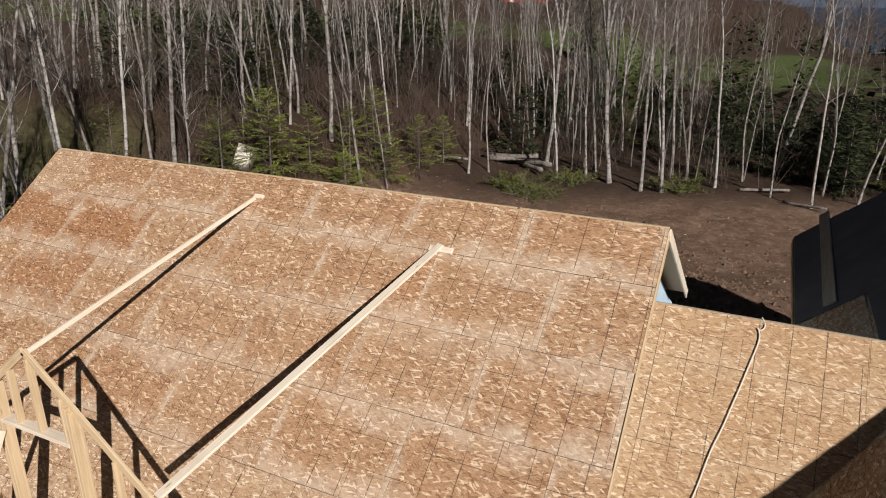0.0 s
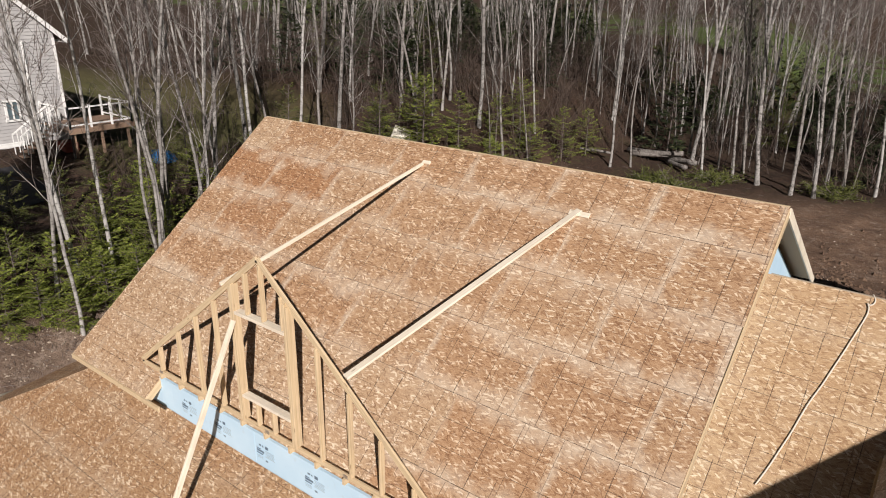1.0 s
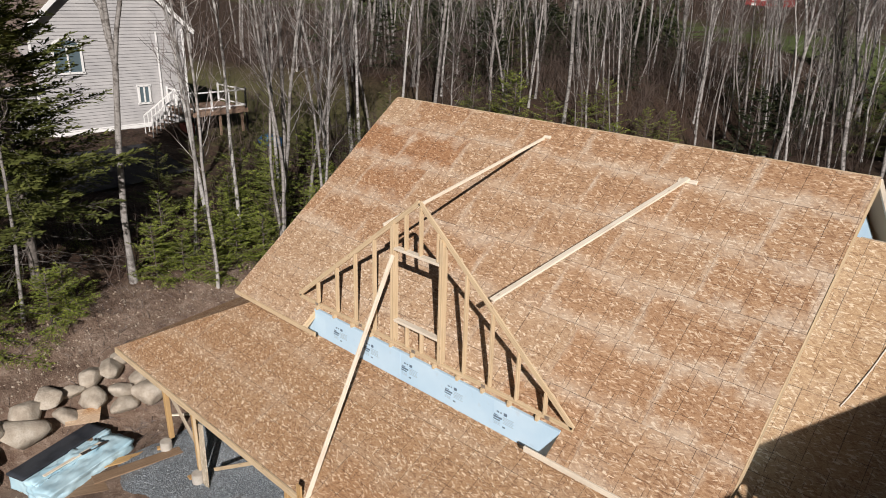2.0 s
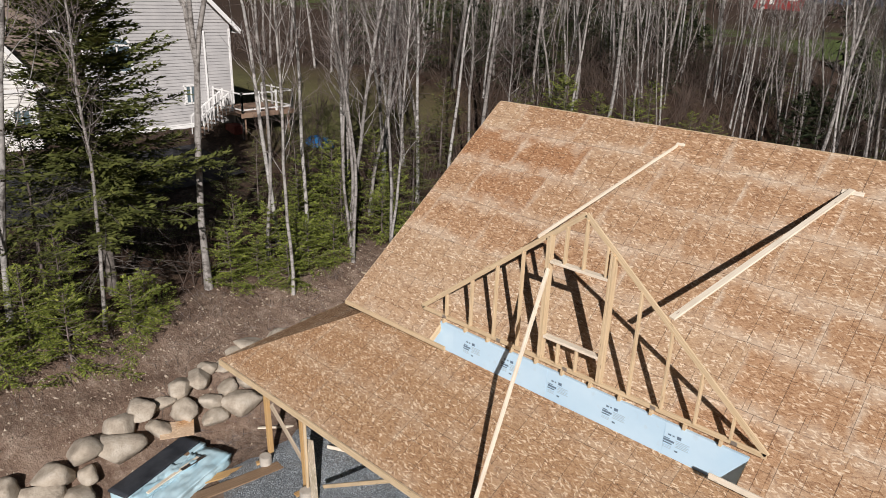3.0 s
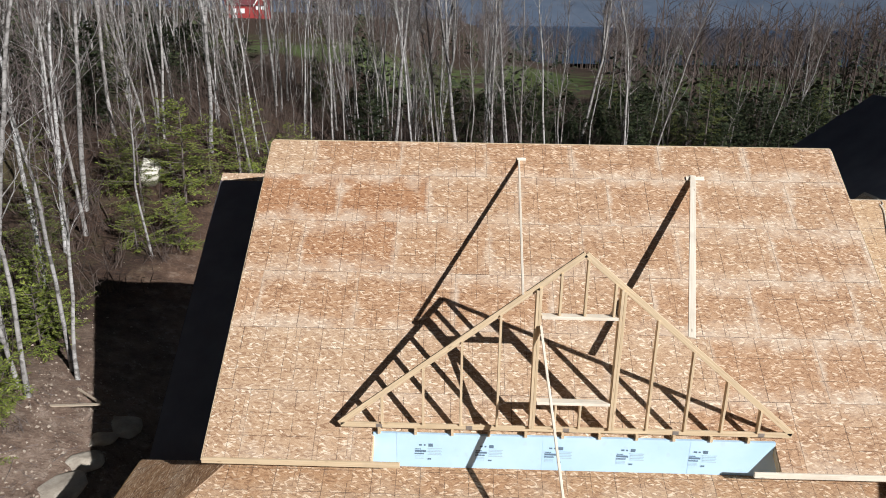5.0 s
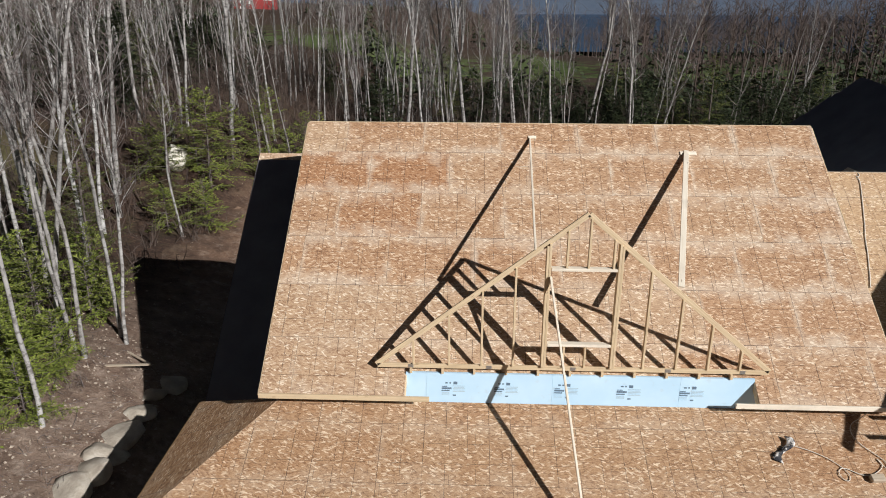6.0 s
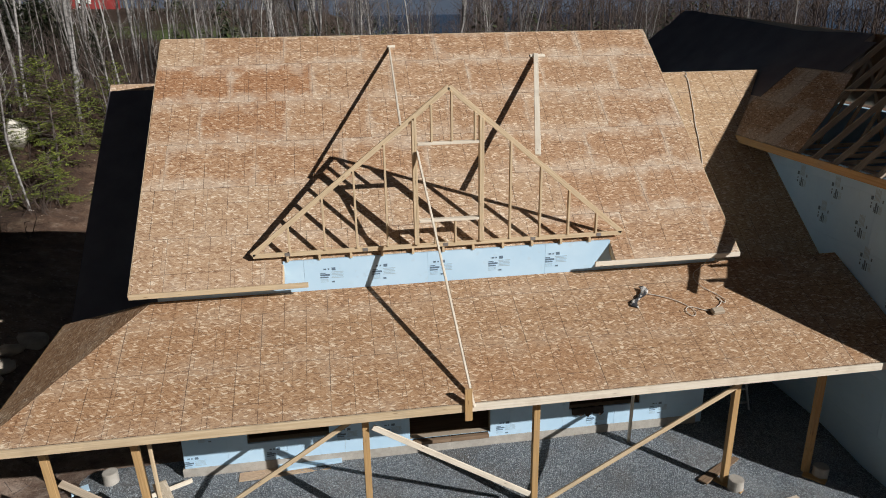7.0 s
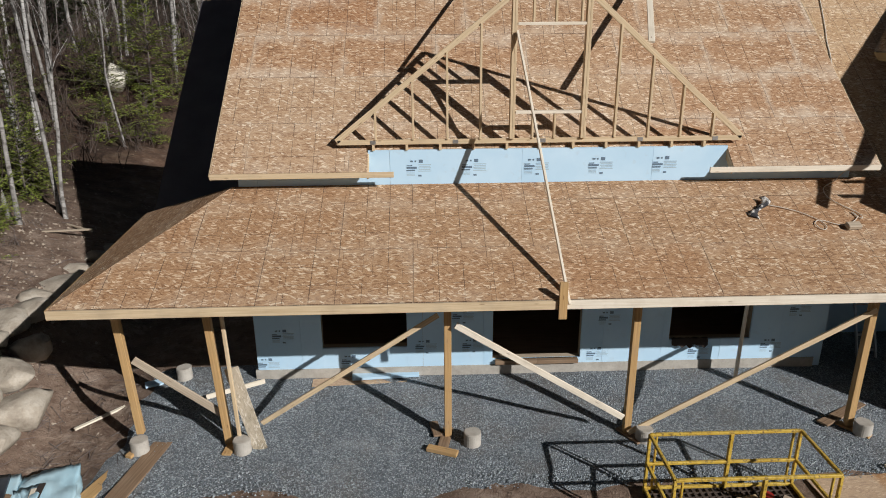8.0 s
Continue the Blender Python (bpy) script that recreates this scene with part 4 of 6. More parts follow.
# boulders
def boulder(x, y, size, seed, label, material=ROCK, tall=0.62, name="boulder", group="boulders of the retaining wall", sink=0.24):
    rnd = random.Random(seed)
    bm = bmesh.new()
    bmesh.ops.create_icosphere(bm, subdivisions=3, radius=0.5)
    off = Vector((rnd.uniform(-40, 40), rnd.uniform(-40, 40), rnd.uniform(-40, 40)))
    sx, sy, sz = rnd.uniform(0.95, 1.15), rnd.uniform(0.75, 0.95), tall * rnd.uniform(0.9, 1.15)
    planes = [(Vector((rnd.gauss(0, 1), rnd.gauss(0, 1), rnd.gauss(0, 0.8))).normalized(), rnd.uniform(0.28, 0.42)) for _ in range(11)]
    for v in bm.verts:
        n = v.co.normalized()
        d = 1 + 0.30 * noise.noise(n * 1.6 + off) + 0.05 * noise.noise(n * 4 + off) + 0.02 * noise.noise(n * 11 + off)
        p = n * 0.5 * d
        for pn, pd in planes:
            h = p.dot(pn) - pd
            if h > 0:
                p -= pn * h * 0.92
        v.co = Vector((p.x * sx, p.y * sy, p.z * sz)) * size
    for f in bm.faces:
        f.smooth = True
    ob = single(name, bm, material, label, "boulder", group)
    ob.matrix_basis = pose(x, y, ground_z(x, y) + size * tall * sink, rnd.uniform(-12, 12), rnd.uniform(-12, 12), rnd.uniform(0, 360))
    return ob


BOULDERS = [(-4.6, -1.7, 0.86), (-4.5, -2.3, 0.85), (-4.4, -2.9, 0.57), (-4.0, -2.4, 0.88), (-4.0, -1.7, 0.75), (-3.6, -1.0, 1.03), (-3.6, -1.8, 0.77), (-4.4, -3.5, 0.93),
            (-3.9, -3.3, 0.76), (-4.2, -4.1, 0.98), (-4.0, -5.1, 1.16), (-3.6, -5.2, 0.64), (-3.8, -4.4, 1.2), (-3.8, -5.9, 1.05), (-3.5, -6.3, 0.95), (-3.2, -5.7, 0.9),
            (-4.1, -1.1, 0.66), (-4.8, -1.3, 0.63), (-4.85, 3.35, 0.95), (-4.85, 2.6, 0.75), (-4.85, 1.9, 0.85), (-4.95, 1.2, 0.8), (-5.0, 0.5, 0.85), (-4.9, -0.2, 0.8), (-4.8, -0.7, 0.75),
            (-4.1, -0.3, 0.9), (-4.2, 0.6, 0.8), (-4.8, 4.4, 0.8), (-4.9, 5.3, 0.7), (-4.7, 6.2, 0.8), (-3.1, -7.1, 1.0), (-3.9, -7.0, 0.9)]
for i, (x, y, s) in enumerate(BOULDERS):
    edge_row = x < -4.55 and y > -1.0
    boulder(x, y, s * (1.5 if edge_row else 1.16), 100 + i, "rounded tan granite boulder stacked in a retaining wall" if s < 0.9 else "large rounded tan granite boulder in a retaining wall", tall=0.31 if edge_row else 0.60, sink=0.0 if edge_row else 0.22)
boulder(-11.3, 23.6, 1.5, 7, "pale upright boulder standing among young firs", speckled("pale_stone", ((0.50, 0.46, 0.38), (0.80, 0.76, 0.68)), 1.8, 0.9, 0.6, 0.05), 1.2, "pale_boulder", "", 0.35)

# ---- porch supports ----
def post(x, y, z0, z1, w=0.14, label="square timber post propping the porch beam", material=POST, group="porch posts", lean_x=0.0):
    bm = bmesh.new()
    add_board(bm, (x, y, z0), (x + lean_x, y, z1), w, w, (1, 0, 0), 0.006)
    return single("porch_post", bm, material, label, "post", group)


PTOP = 2.57
post(-1.27, -1.55, ground_z(-1.27, -1.55) + 0.3, PTOP, 0.12, "square timber post standing on a concrete pier", lean_x=-0.12)
post(0.25, -1.55, ground_z(0.25, -1.55) + 0.06, PTOP, 0.125, lean_x=-0.14)
post(4.16, -1.54, ground_z(4.16, -1.54) + 0.06, PTOP, 0.125)
post(7.41, -1.54, ground_z(7.41, -1.54) + 0.06, PTOP, 0.125)
post(11.53, -1.54, ground_z(11.53, -1.54) + 0.06, PTOP, 0.125)
post(13.4, -1.54, ground_z(13.4, -1.54) + 0.06, PTOP, 0.125)
post(0.48, -1.68, ground_z(0.48, -1.68) + 0.28, PTOP, 0.06, "slim upright stud standing on a concrete pier", PINE, "porch studs", -0.07)
post(10.05, -0.07, ground_z(10.05, -0.07), 2.85, 0.06, "slim upright stud under the porch", PINE_PALE, "porch studs", 0.05)


def pier(x, y, h=0.30, r=0.155):
    bm = bmesh.new()
    bmesh.ops.create_cone(bm, cap_ends=True, segments=28, radius1=r, radius2=r * 0.98, depth=h + 0.15)
    top = [e for e in bm.edges if all(v.co.z > 0 for v in e.verts)]
    bmesh.ops.bevel(bm, geom=top, offset=0.012, segments=2, affect='EDGES')
    for v in bm.verts:
        v.co += Vector((noise.noise(v.co * 9 + Vector((x, y, 0))) * 0.008,) * 3)
    ob = single("concrete_pier", bm, CONCRETE, "short round concrete pier set in the gravel", "pier", "porch piers")
    ob.location = (x, y, ground_z(x, y) + (h - 0.15) / 2)


for x, y in ((-1.25, -1.74), (0.54, -1.79), (4.58, -1.77), (7.66, -1.77), (11.66, -1.77), (13.62, -1.72), (-1.13, 0.45)):
    pier(x, y)


def brace_board(p0, p1, w, material, label, side=(0, 0, 1), t=0.038, name="diagonal_brace"):
    bm = bmesh.new()
    add_board(bm, p0, p1, w, t, side)
    return single(name, bm, material, label, "brace", "porch braces")


brace_board((-1.21, -1.51, 1.26), (0.24, -1.49, 0.09), 0.14, PINE_GREY, "dirty weathered board bracing two porch posts")
brace_board((4.0, -1.5, 1.97), (0.84, -1.48, -0.08), 0.089, PINE, "long diagonal board bracing a porch post")
brace_board((4.29, -1.68, 1.86), (7.28, -1.68, -0.03), 0.11, PINE_PALE, "pale diagonal board bracing two porch posts")
brace_board((11.49, -1.69, 1.98), (7.39, -1.69, -0.35), 0.10, PINE, "long diagonal board bracing two porch posts")
brace_board((0.43, -1.54, 1.08), (0.84, -1.74, -0.45), 0.25, OSB_GREY, "grey mottled strip of strand board leaning on a porch stud", (1, 0, 0), 0.03, "leaning_strip")
brace_board((-0.48, -0.34, -0.21), (0.58, 0.05, -0.11), 0.10, PINE_PALE, "pale stake lying level beside a post", (0, 0, 1), 0.03, "loose_stake")


def plank(x, y, length, width, turn, material, label, z=0.0, thick=0.038, tilt=0.0, name="loose_plank"):
    bm = bmesh.new()
    add_box(bm, (0, 0, 0), (length, width, thick), None, 0.004)
    ob = single(name, bm, material, label, "plank")
    gz0 = ground_z(x, y) + (0.05 if -1.4 < x < 14.8 and -3.6 < y < 0.4 else 0.015)
    ob.matrix_basis = pose(x, y, gz0 + z + thick / 2, tilt, 0, turn)
    return ob


plank(4.11, -1.62, 0.65, 0.19, 78, MUDDY, "muddy plank pad under a porch post", 0.0)
plank(4.04, -2.0, 0.55, 0.14, -22, POST, "short offcut of lumber on the gravel", 0.0, 0.07)
plank(3.94, -1.38, 0.16, 0.45, 10, MUDDY, "muddy offcut against a post", 0.02)
plank(7.44, -1.64, 0.55, 0.18, -60, MUDDY, "muddy plank pad under a porch post", 0.0)
plank(11.56, -1.66, 0.60, 0.16, -55, POST, "plank pad under a porch post", 0.0)
plank(11.62, -1.2, 1.30, 0.20, 30, MUDDY, "muddy plank lying beside a porch post")
plank(13.45, -1.78, 0.45, 0.18, -50, POST, "plank pad under a porch post")
plank(0.3, -1.72, 0.40, 0.16, 85, POST, "plank pad under a porch post")
plank(-1.34, -1.79, 0.30, 0.12, 70, POST, "short offcut beside a pier", 0.0, 0.06)
plank(8.77, 0.42, 0.36, 0.14, -15, PINE_GREY, "weathered block of wood by the wall", 0.0, 0.08)
plank(2.97, 0.27, 1.35, 0.24, 4, FOAM, "strip of pale blue foam lying by the wall", 0.03, 0.05, name="foam_strip")
plank(2.45, 0.17, 1.9, 0.30, 3, OSB_CUT, "strip of strand board on the gravel", 0.0, 0.012)
plank(-1.72, 0.32, 0.34, 0.22, 25, FOAM, "small piece of foam on the soil", 0.0, 0.04, name="foam_piece")
plank(12.59, -2.3, 0.34, 0.14, 10, PINE_PALE, "pale offcut on the gravel", 0.0, 0.04)
plank(11.64, -2.71, 0.30, 0.14, 12, PINE_PALE, "pale offcut at the gravel's edge", 0.0, 0.04)
plank(-1.12, -2.5, 2.3, 0.34, 80, MUDDY, "wide muddy board lying on the soil")
plank(-1.74, -2.88, 1.5, 0.26, 72, POST, "brown board lying on the soil", 0.01)
plank(-1.54, -3.99, 1.7, 0.75, 62, MUDDY, "muddy sheet offcut lying on the soil", 0.0, 0.012)
plank(-2.26, -0.5, 1.4, 0.07, 50, PINE_PALE, "thin stake lying on the soil")
plank(11.13, -3.32, 2.2, 0.9, 4, OSB_CUT, "loose sheet of strand board on the soil", 0.0, 0.014)
plank(13.6, -3.16, 1.1, 0.5, -40, MUDDY, "muddy plywood offcut on the soil", 0.0, 0.02)
plank(-3.5, -2.95, 1.8, 0.16, -12, MUDDY, "muddy board at the gravel's edge")
plank(-3.5, -2.95, 0.85, 0.6, 62, OSB_CUT, "square of strand board lying on the boulders", 0.35, 0.014, 10)
plank(-6.3, 6.1, 2.1, 0.09, 6, PINE_GREY, "grey board lying on the bank", 0.04)
plank(-6.0, 6.9, 1.4, 0.07, -35, PINE_GREY, "grey branch-like stake on the bank", 0.08)


# ---- stack of wrapped foam ----
def wrapped_stack():
    st = empty("foam_stack", "bundle of foam boards in torn blue plastic under a dark sheet", "insulation bundle", at=(-2.42, -3.72, ground_z(-2.42, -3.72)))
    st.rotation_euler.z = radians(109)

    def lump(name, centre, size, material, rough, seed, label):
        bm = bmesh.new()
        bmesh.ops.create_cube(bm, size=1.0)
        bmesh.ops.subdivide_edges(bm, edges=bm.edges[:], cuts=17, use_grid_fill=True)
        off = Vector((seed, seed * 2, 0))
        for v in bm.verts:
            p = Vector((v.co.x * size[0], v.co.y * size[1], v.co.z * size[2]))
            d = noise.noise(p * 3.1 + off) * rough + noise.noise(p * 9 + off) * rough * 0.6 + noise.noise(p * 19 + off) * rough * 0.25
            v.co = p + v.co.normalized() * d + Vector(centre)
        for f in bm.faces:
            f.smooth = True
        return part(name, bm, material, st, label)
    lump("insulation_pack", (0.0, -0.42, 0.20), (2.5, 0.85, 0.40), WRAP, 0.085, 3, "blue plastic wrapped boards")
    lump("insulation_pack", (0.05, 0.38, 0.22), (2.45, 0.72, 0.42), WRAP, 0.03, 5, "blue plastic wrapped boards")
    lump("dark_sheet", (0.0, 0.44, 0.475), (2.46, 0.58, 0.05), speckled("dark_sheet", ((0.022, 0.025, 0.032), (0.055, 0.062, 0.075)), 2.0, 0.5), 0.005, 8, "stiff dark grey cover sheet")
    lump("torn_wrap", (-0.2, -0.12, 0.43), (2.0, 0.34, 0.05), WRAP, 0.11, 11, "torn crumpled blue plastic")
    bm = bmesh.new()
    add_board(bm, (-0.9, -0.18, 0.50), (0.7, -0.26, 0.47), 0.09, 0.03, (0, 1, 0))
    part("batten", bm, PINE_PALE, st)
    bm = bmesh.new()
    add_board(bm, (0.1, -0.28, 0.50), (0.8, -0.36, 0.47), 0.10, 0.02, (0, 1, 0))
    part("strap", bm, NEAR_BLACK, st)


wrapped_stack()


# ---- yellow work basket ----
def work_basket():
    bk = empty("work_basket", "yellow steel work basket with scratched rails standing on gravel", "lift basket", at=(8.45, -3.66, ground_z(8.45, -3.66)))
    w, d = 2.40, 1.10

    def bar(name, p0, p1, s=0.05, material=YELLOW):
        bm = bmesh.new()
        add_board(bm, p0, p1, s, s, (0, 0, 1) if abs(p1[2] - p0[2]) < 0.5 else (1, 0, 0), 0.008)
        return part(name, bm, material, bk)
    for x in (-w / 2, w / 2):
        for y in (-d / 2, d / 2):
            bar("corner_post", (x, y, 0.02), (x, y, 1.12))
            bar("corner_stile", (x - math.copysign(0.11, x), y, 0.05), (x - math.copysign(0.11, x), y, 1.10), 0.035)
    for y in (-d / 2, d / 2):
        bar("middle_post", (0.1, y, 0.02), (0.1, y, 1.10), 0.06)
        for z in (0.12, 0.58, 1.12):
            bar("rail", (-w / 2, y, z), (w / 2, y, z))
    for x in (-w / 2, w / 2):
        for z in (0.12, 0.58, 1.12):
            bar("end_rail", (x, -d / 2, z), (x, d / 2, z))
    bm = bmesh.new()
    n = 22
    for i in range(n + 1):
        add_box(bm, (-w / 2 + w * i / n, 0, 0.08), (0.02, d, 0.025))
    for i in range(11):
        add_box(bm, (0, -d / 2 + d * i / 10, 0.08), (w, 0.02, 0.02))
    part("floor_grating", bm, STEEL_DARK, bk, "dark rusty floor grating")
    bm = bmesh.new()
    add_box(bm, (0, 0, 0.055), (w, d, 0.012))
    part("floor_pan", bm, STEEL_DARK, bk)


work_basket()
bz = ground_z(8.45, -3.66) + 0.10
for x, y, l, a, m, lab in ((8.09, -3.73, 0.85, 6, PINE_PALE, "pale lumber offcut in the work basket"), (8.19, -3.6, 0.6, -14, PINE_GREY, "grey lumber offcut in the work basket"), (9.23, -3.68, 0.65, 48, PINE_GREY, "grey lumber offcut in the work basket"), (8.71, -3.48, 0.5, 12, PINE, "lumber offcut in the work basket")):
    bm = bmesh.new()
    add_box(bm, (0, 0, 0), (l, 0.14, 0.04), None, 0.004)
    single("lumber_offcut", bm, m, lab, "offcut", "offcuts in the basket").matrix_basis = pose(x, y, bz + 0.02 + 0.02 * (x < 8.15), 0, 0, a)
bm = bmesh.new()
bmesh.ops.create_cone(bm, cap_ends=True, segments=20, radius1=0.09, radius2=0.09, depth=0.22)
single("red_can", bm, Mat("red_paint", 0.5).color((0.35, 0.03, 0.025)), "small red can standing in the work basket", "can").location = (9.0, -3.6, bz + 0.11)


# ---- rope, cord and cloth on the roofs ----
def cord(name, pts, r, material, label, category):
    cu = bpy.data.curves.new(name, 'CURVE')
    cu.dimensions, cu.bevel_depth, cu.bevel_resolution = '3D', r, 2
    sp = cu.splines.new('NURBS')
    sp.points.add(len(pts) - 1)
    for p, q in zip(sp.points, pts):
        p.co = (*q, 1.0)
    sp.use_endpoint_u = True
    dg = bpy.context.evaluated_depsgraph_get()
    tmp = bpy.data.objects.new(name, cu)
    me = bpy.data.meshes.new_from_object(tmp.evaluated_get(dg))
    bpy.data.objects.remove(tmp)
    me.materials.clear()
    me.materials.append(material)
    return tagged(new(name, me), label, category)


wing_z = lambda y: ZW + K * y + 0.05
porch_z = lambda y: PZ + PK * (y - PY) + 0.045
random.seed(5)
pts = [(13.50, 5.66, wing_z(5.6) - 0.02), (13.58, 5.52, wing_z(5.52)), (13.50, 5.42, wing_z(5.42)), (13.44, 5.5, wing_z(5.5))]
y = 5.40
while y > 2.9:
    pts.append((13.52 - (5.4 - y) * 0.27 + random.uniform(-0.015, 0.015), y, wing_z(y)))
    y -= 0.22
cord("rope", pts, 0.011, ROPE, "pale knotted rope hanging down the wing roof", "rope")
pts = [(9.95, -0.40, porch_z(-0.40)), (10.3, -0.48, porch_z(-0.48)), (10.7, -0.72, porch_z(-0.72)), (10.85, -0.95, porch_z(-0.95)), (10.72, -1.08, porch_z(-1.08)), (10.58, -0.90, porch_z(-0.9)),
       (10.75, -0.74, porch_z(-0.74)), (11.05, -0.98, porch_z(-0.98)), (11.35, -0.86, porch_z(-0.86)), (11.52, -0.72, porch_z(-0.72)), (11.42, -0.62, porch_z(-0.62))]
cord("power_cord", pts, 0.008, ROPE, "pale power cord lying in loops on the porch roof", "cord")
pts = [(11.42, -0.62, porch_z(-0.62)), (11.5, -0.85, porch_z(-0.85)), (11.62, -0.7, porch_z(-0.7)), (11.40, -0.52, porch_z(-0.52)), (11.18, -0.30, porch_z(-0.30)), (11.15, -0.05, porch_z(-0.05)),
       (11.30, 0.10, porch_z(0.10)), (11.55, 0.18, porch_z(0.18)), (11.75, 0.22, porch_z(0.22) + 0.3), (11.9, 0.0, 4.0)]
cord("power_cord", pts, 0.008, ROPE, "pale power cord running up to the eave", "cord")
bm = bmesh.new()
add_box(bm, (0, 0, 0), (0.26, 0.14, 0.09), None, 0.015)
single("junction_box", bm, PINE_GREY, "small grey box at the end of a cord", "box").matrix_basis = pose(11.25, -1.0, porch_z(-1.0) + 0.04, 25, 0, 5)
def rag(x, y, turn, length, width, seed):
    """A crumpled strip of striped cloth lying on the porch roof."""
    bm = bmesh.new()
    bmesh.ops.create_grid(bm, x_segments=9, y_segments=26, size=0.5)
    off = Vector((seed, 0, seed))
    for v in bm.verts:
        p = Vector((v.co.x * width, v.co.y * length, 0))
        bend = 0.10 * math.sin(v.co.y * 5.0)
        fold = noise.noise(p * 9 + off) * 0.05 + noise.noise(p * 22 + off) * 0.02
        v.co = Vector((p.x * (0.7 + 0.5 * abs(v.co.y)) + bend, p.y, 0.045 + fold * 0.8 + 0.03 * (1 - 4 * v.co.x ** 2)))
    low = bmesh.ops.extrude_face_region(bm, geom=bm.faces[:])
    for v in [g for g in low["geom"] if isinstance(g, bmesh.types.BMVert)]:
        v.co.z -= 0.02
    for f in bm.faces:
        f.smooth = True
    ob = single("cloth", bm, CLOTH, "crumpled dark and white striped cloth on the porch roof", "cloth")
    ob.matrix_basis = pose(x, y, porch_z(y) - 0.01, 25, 0, turn)


rag(9.80, -0.50, -24, 0.55, 0.17, 4)


def sill_sheet(x0, x1, top, drop):
    """A torn dark sheet hung over the lower edge of an opening."""
    bm = bmesh.new()
    bmesh.ops.create_grid(bm, x_segments=22, y_segments=12, size=0.5)
    for v in bm.verts:
        u, w = v.co.x + 0.5, 0.5 - v.co.y
        hang = drop * (0.55 + 0.75 * abs(noise.noise(Vector((u * 5.0, 2.0, 0)))))
        out = -0.03 - 0.05 * w + 0.035 * noise.noise(Vector((u * 7.0, w * 2.0, 5.0)))
        v.co = Vector((x0 + (x1 - x0) * u, WALL + out + 0.10 * max(0.0, 0.25 - w), top - hang * max(0.0, w - 0.2)))
    low = bmesh.ops.extrude_face_region(bm, geom=bm.faces[:])
    for v in [g for g in low["geom"] if isinstance(g, bmesh.types.BMVert)]:
        v.co.y -= 0.006
    for f in bm.faces:
        f.smooth = True
    single("dark_plastic", bm, NEAR_BLACK, "torn dark plastic hung over a window's lower edge", "plastic sheet")


sill_sheet(8.80, 9.55, 0.50, 0.30)

# ---- ladder in the shaded recess ----
def ladder():
    ld = empty("ladder", "aluminium ladder leaning on the shaded recess wall", "ladder", at=(13.2, 0.6, -0.28))
    for x in (-0.2, 0.2):
        bm = bmesh.new()
        add_board(bm, (x, 0, 0.03), (x, 1.15, 2.9), 0.07, 0.03, (0, 1, 0))
        part("stile", bm, ALU, ld)
    for i in range(9):
        t = (i + 0.6) / 9.5
        bm = bmesh.new()
        add_board(bm, (-0.2, 1.15 * t, 0.03 + 2.87 * t), (0.2, 1.15 * t, 0.03 + 2.87 * t), 0.05, 0.03, (0, 1, 0.2))
        part("rung", bm, ALU, ld)


ladder()


# dead sticks and litter on the bank
random.seed(61)
vs, fs = [], []
for _ in range(750):
    x, y = random.choice(((random.uniform(-8.6, -4.4), random.uniform(-9, 10)), (random.uniform(-7.6, -5.2), random.uniform(-8, 6)), (random.uniform(-4.5, -1.6), random.uniform(-3.5, 1.0)), (random.uniform(-12, 18), random.uniform(30, 40))))
    a, l, r = random.uniform(0, 6.3), random.uniform(0.08, 0.45), random.uniform(0.003, 0.007)
    z = ground_z(x, y) + 0.015
    x2, y2 = x + math.cos(a) * l, y + math.sin(a) * l
    z2 = ground_z(x2, y2) + random.uniform(0.01, 0.06)
    o = len(vs)
    nx2, ny2 = -math.sin(a) * r, math.cos(a) * r
    vs += [(x + nx2, y + ny2, z), (x - nx2, y - ny2, z), (x, y, z + 1.6 * r), (x2 + nx2, y2 + ny2, z2), (x2 - nx2, y2 - ny2, z2), (x2, y2, z2 + 1.6 * r)]
    fs += [(o, o + 3, o + 5, o + 2), (o + 2, o + 5, o + 4, o + 1), (o, o + 1, o + 4, o + 3)]
tagged(raw("dead_sticks", vs, fs, TWIG), "grey dead sticks strewn over the soil", "sticks", kind="stuff")

# ---- trees ----
def tube(vs, fs, pts, radii, sides):
    """Adds a tapered tube through pts."""
    o = len(vs)
    up = Vector((0.31, 0.17, 0.93))
    for i, (p, r) in enumerate(zip(pts, radii)):
        d = (pts[min(i + 1, len(pts) - 1)] - pts[max(i - 1, 0)]).normalized()
        a = d.cross(up)
        a = a.normalized() if a.length > 1e-3 else Vector((1, 0, 0))
        b = d.cross(a)
        for k in range(sides):
            t = 2 * math.pi * k / sides
            vs.append(p + (a * math.cos(t) + b * math.sin(t)) * r)
    for i in range(len(pts) - 1):
        for k in range(sides):
            q, w = o + i * sides + k, o + i * sides + (k + 1) % sides
            fs.append((q, w, w + sides, q + sides))


def grow(rnd, start, way, length, segs, bend, lift):
    pts, d, p = [start.copy()], way.normalized(), start.copy()
    for _ in range(segs):
        d = (d + Vector((rnd.gauss(0, bend), rnd.gauss(0, bend), rnd.gauss(0, bend) + lift))).normalized()
        p = p + d * (length / segs)
        pts.append(p.copy())
    return pts


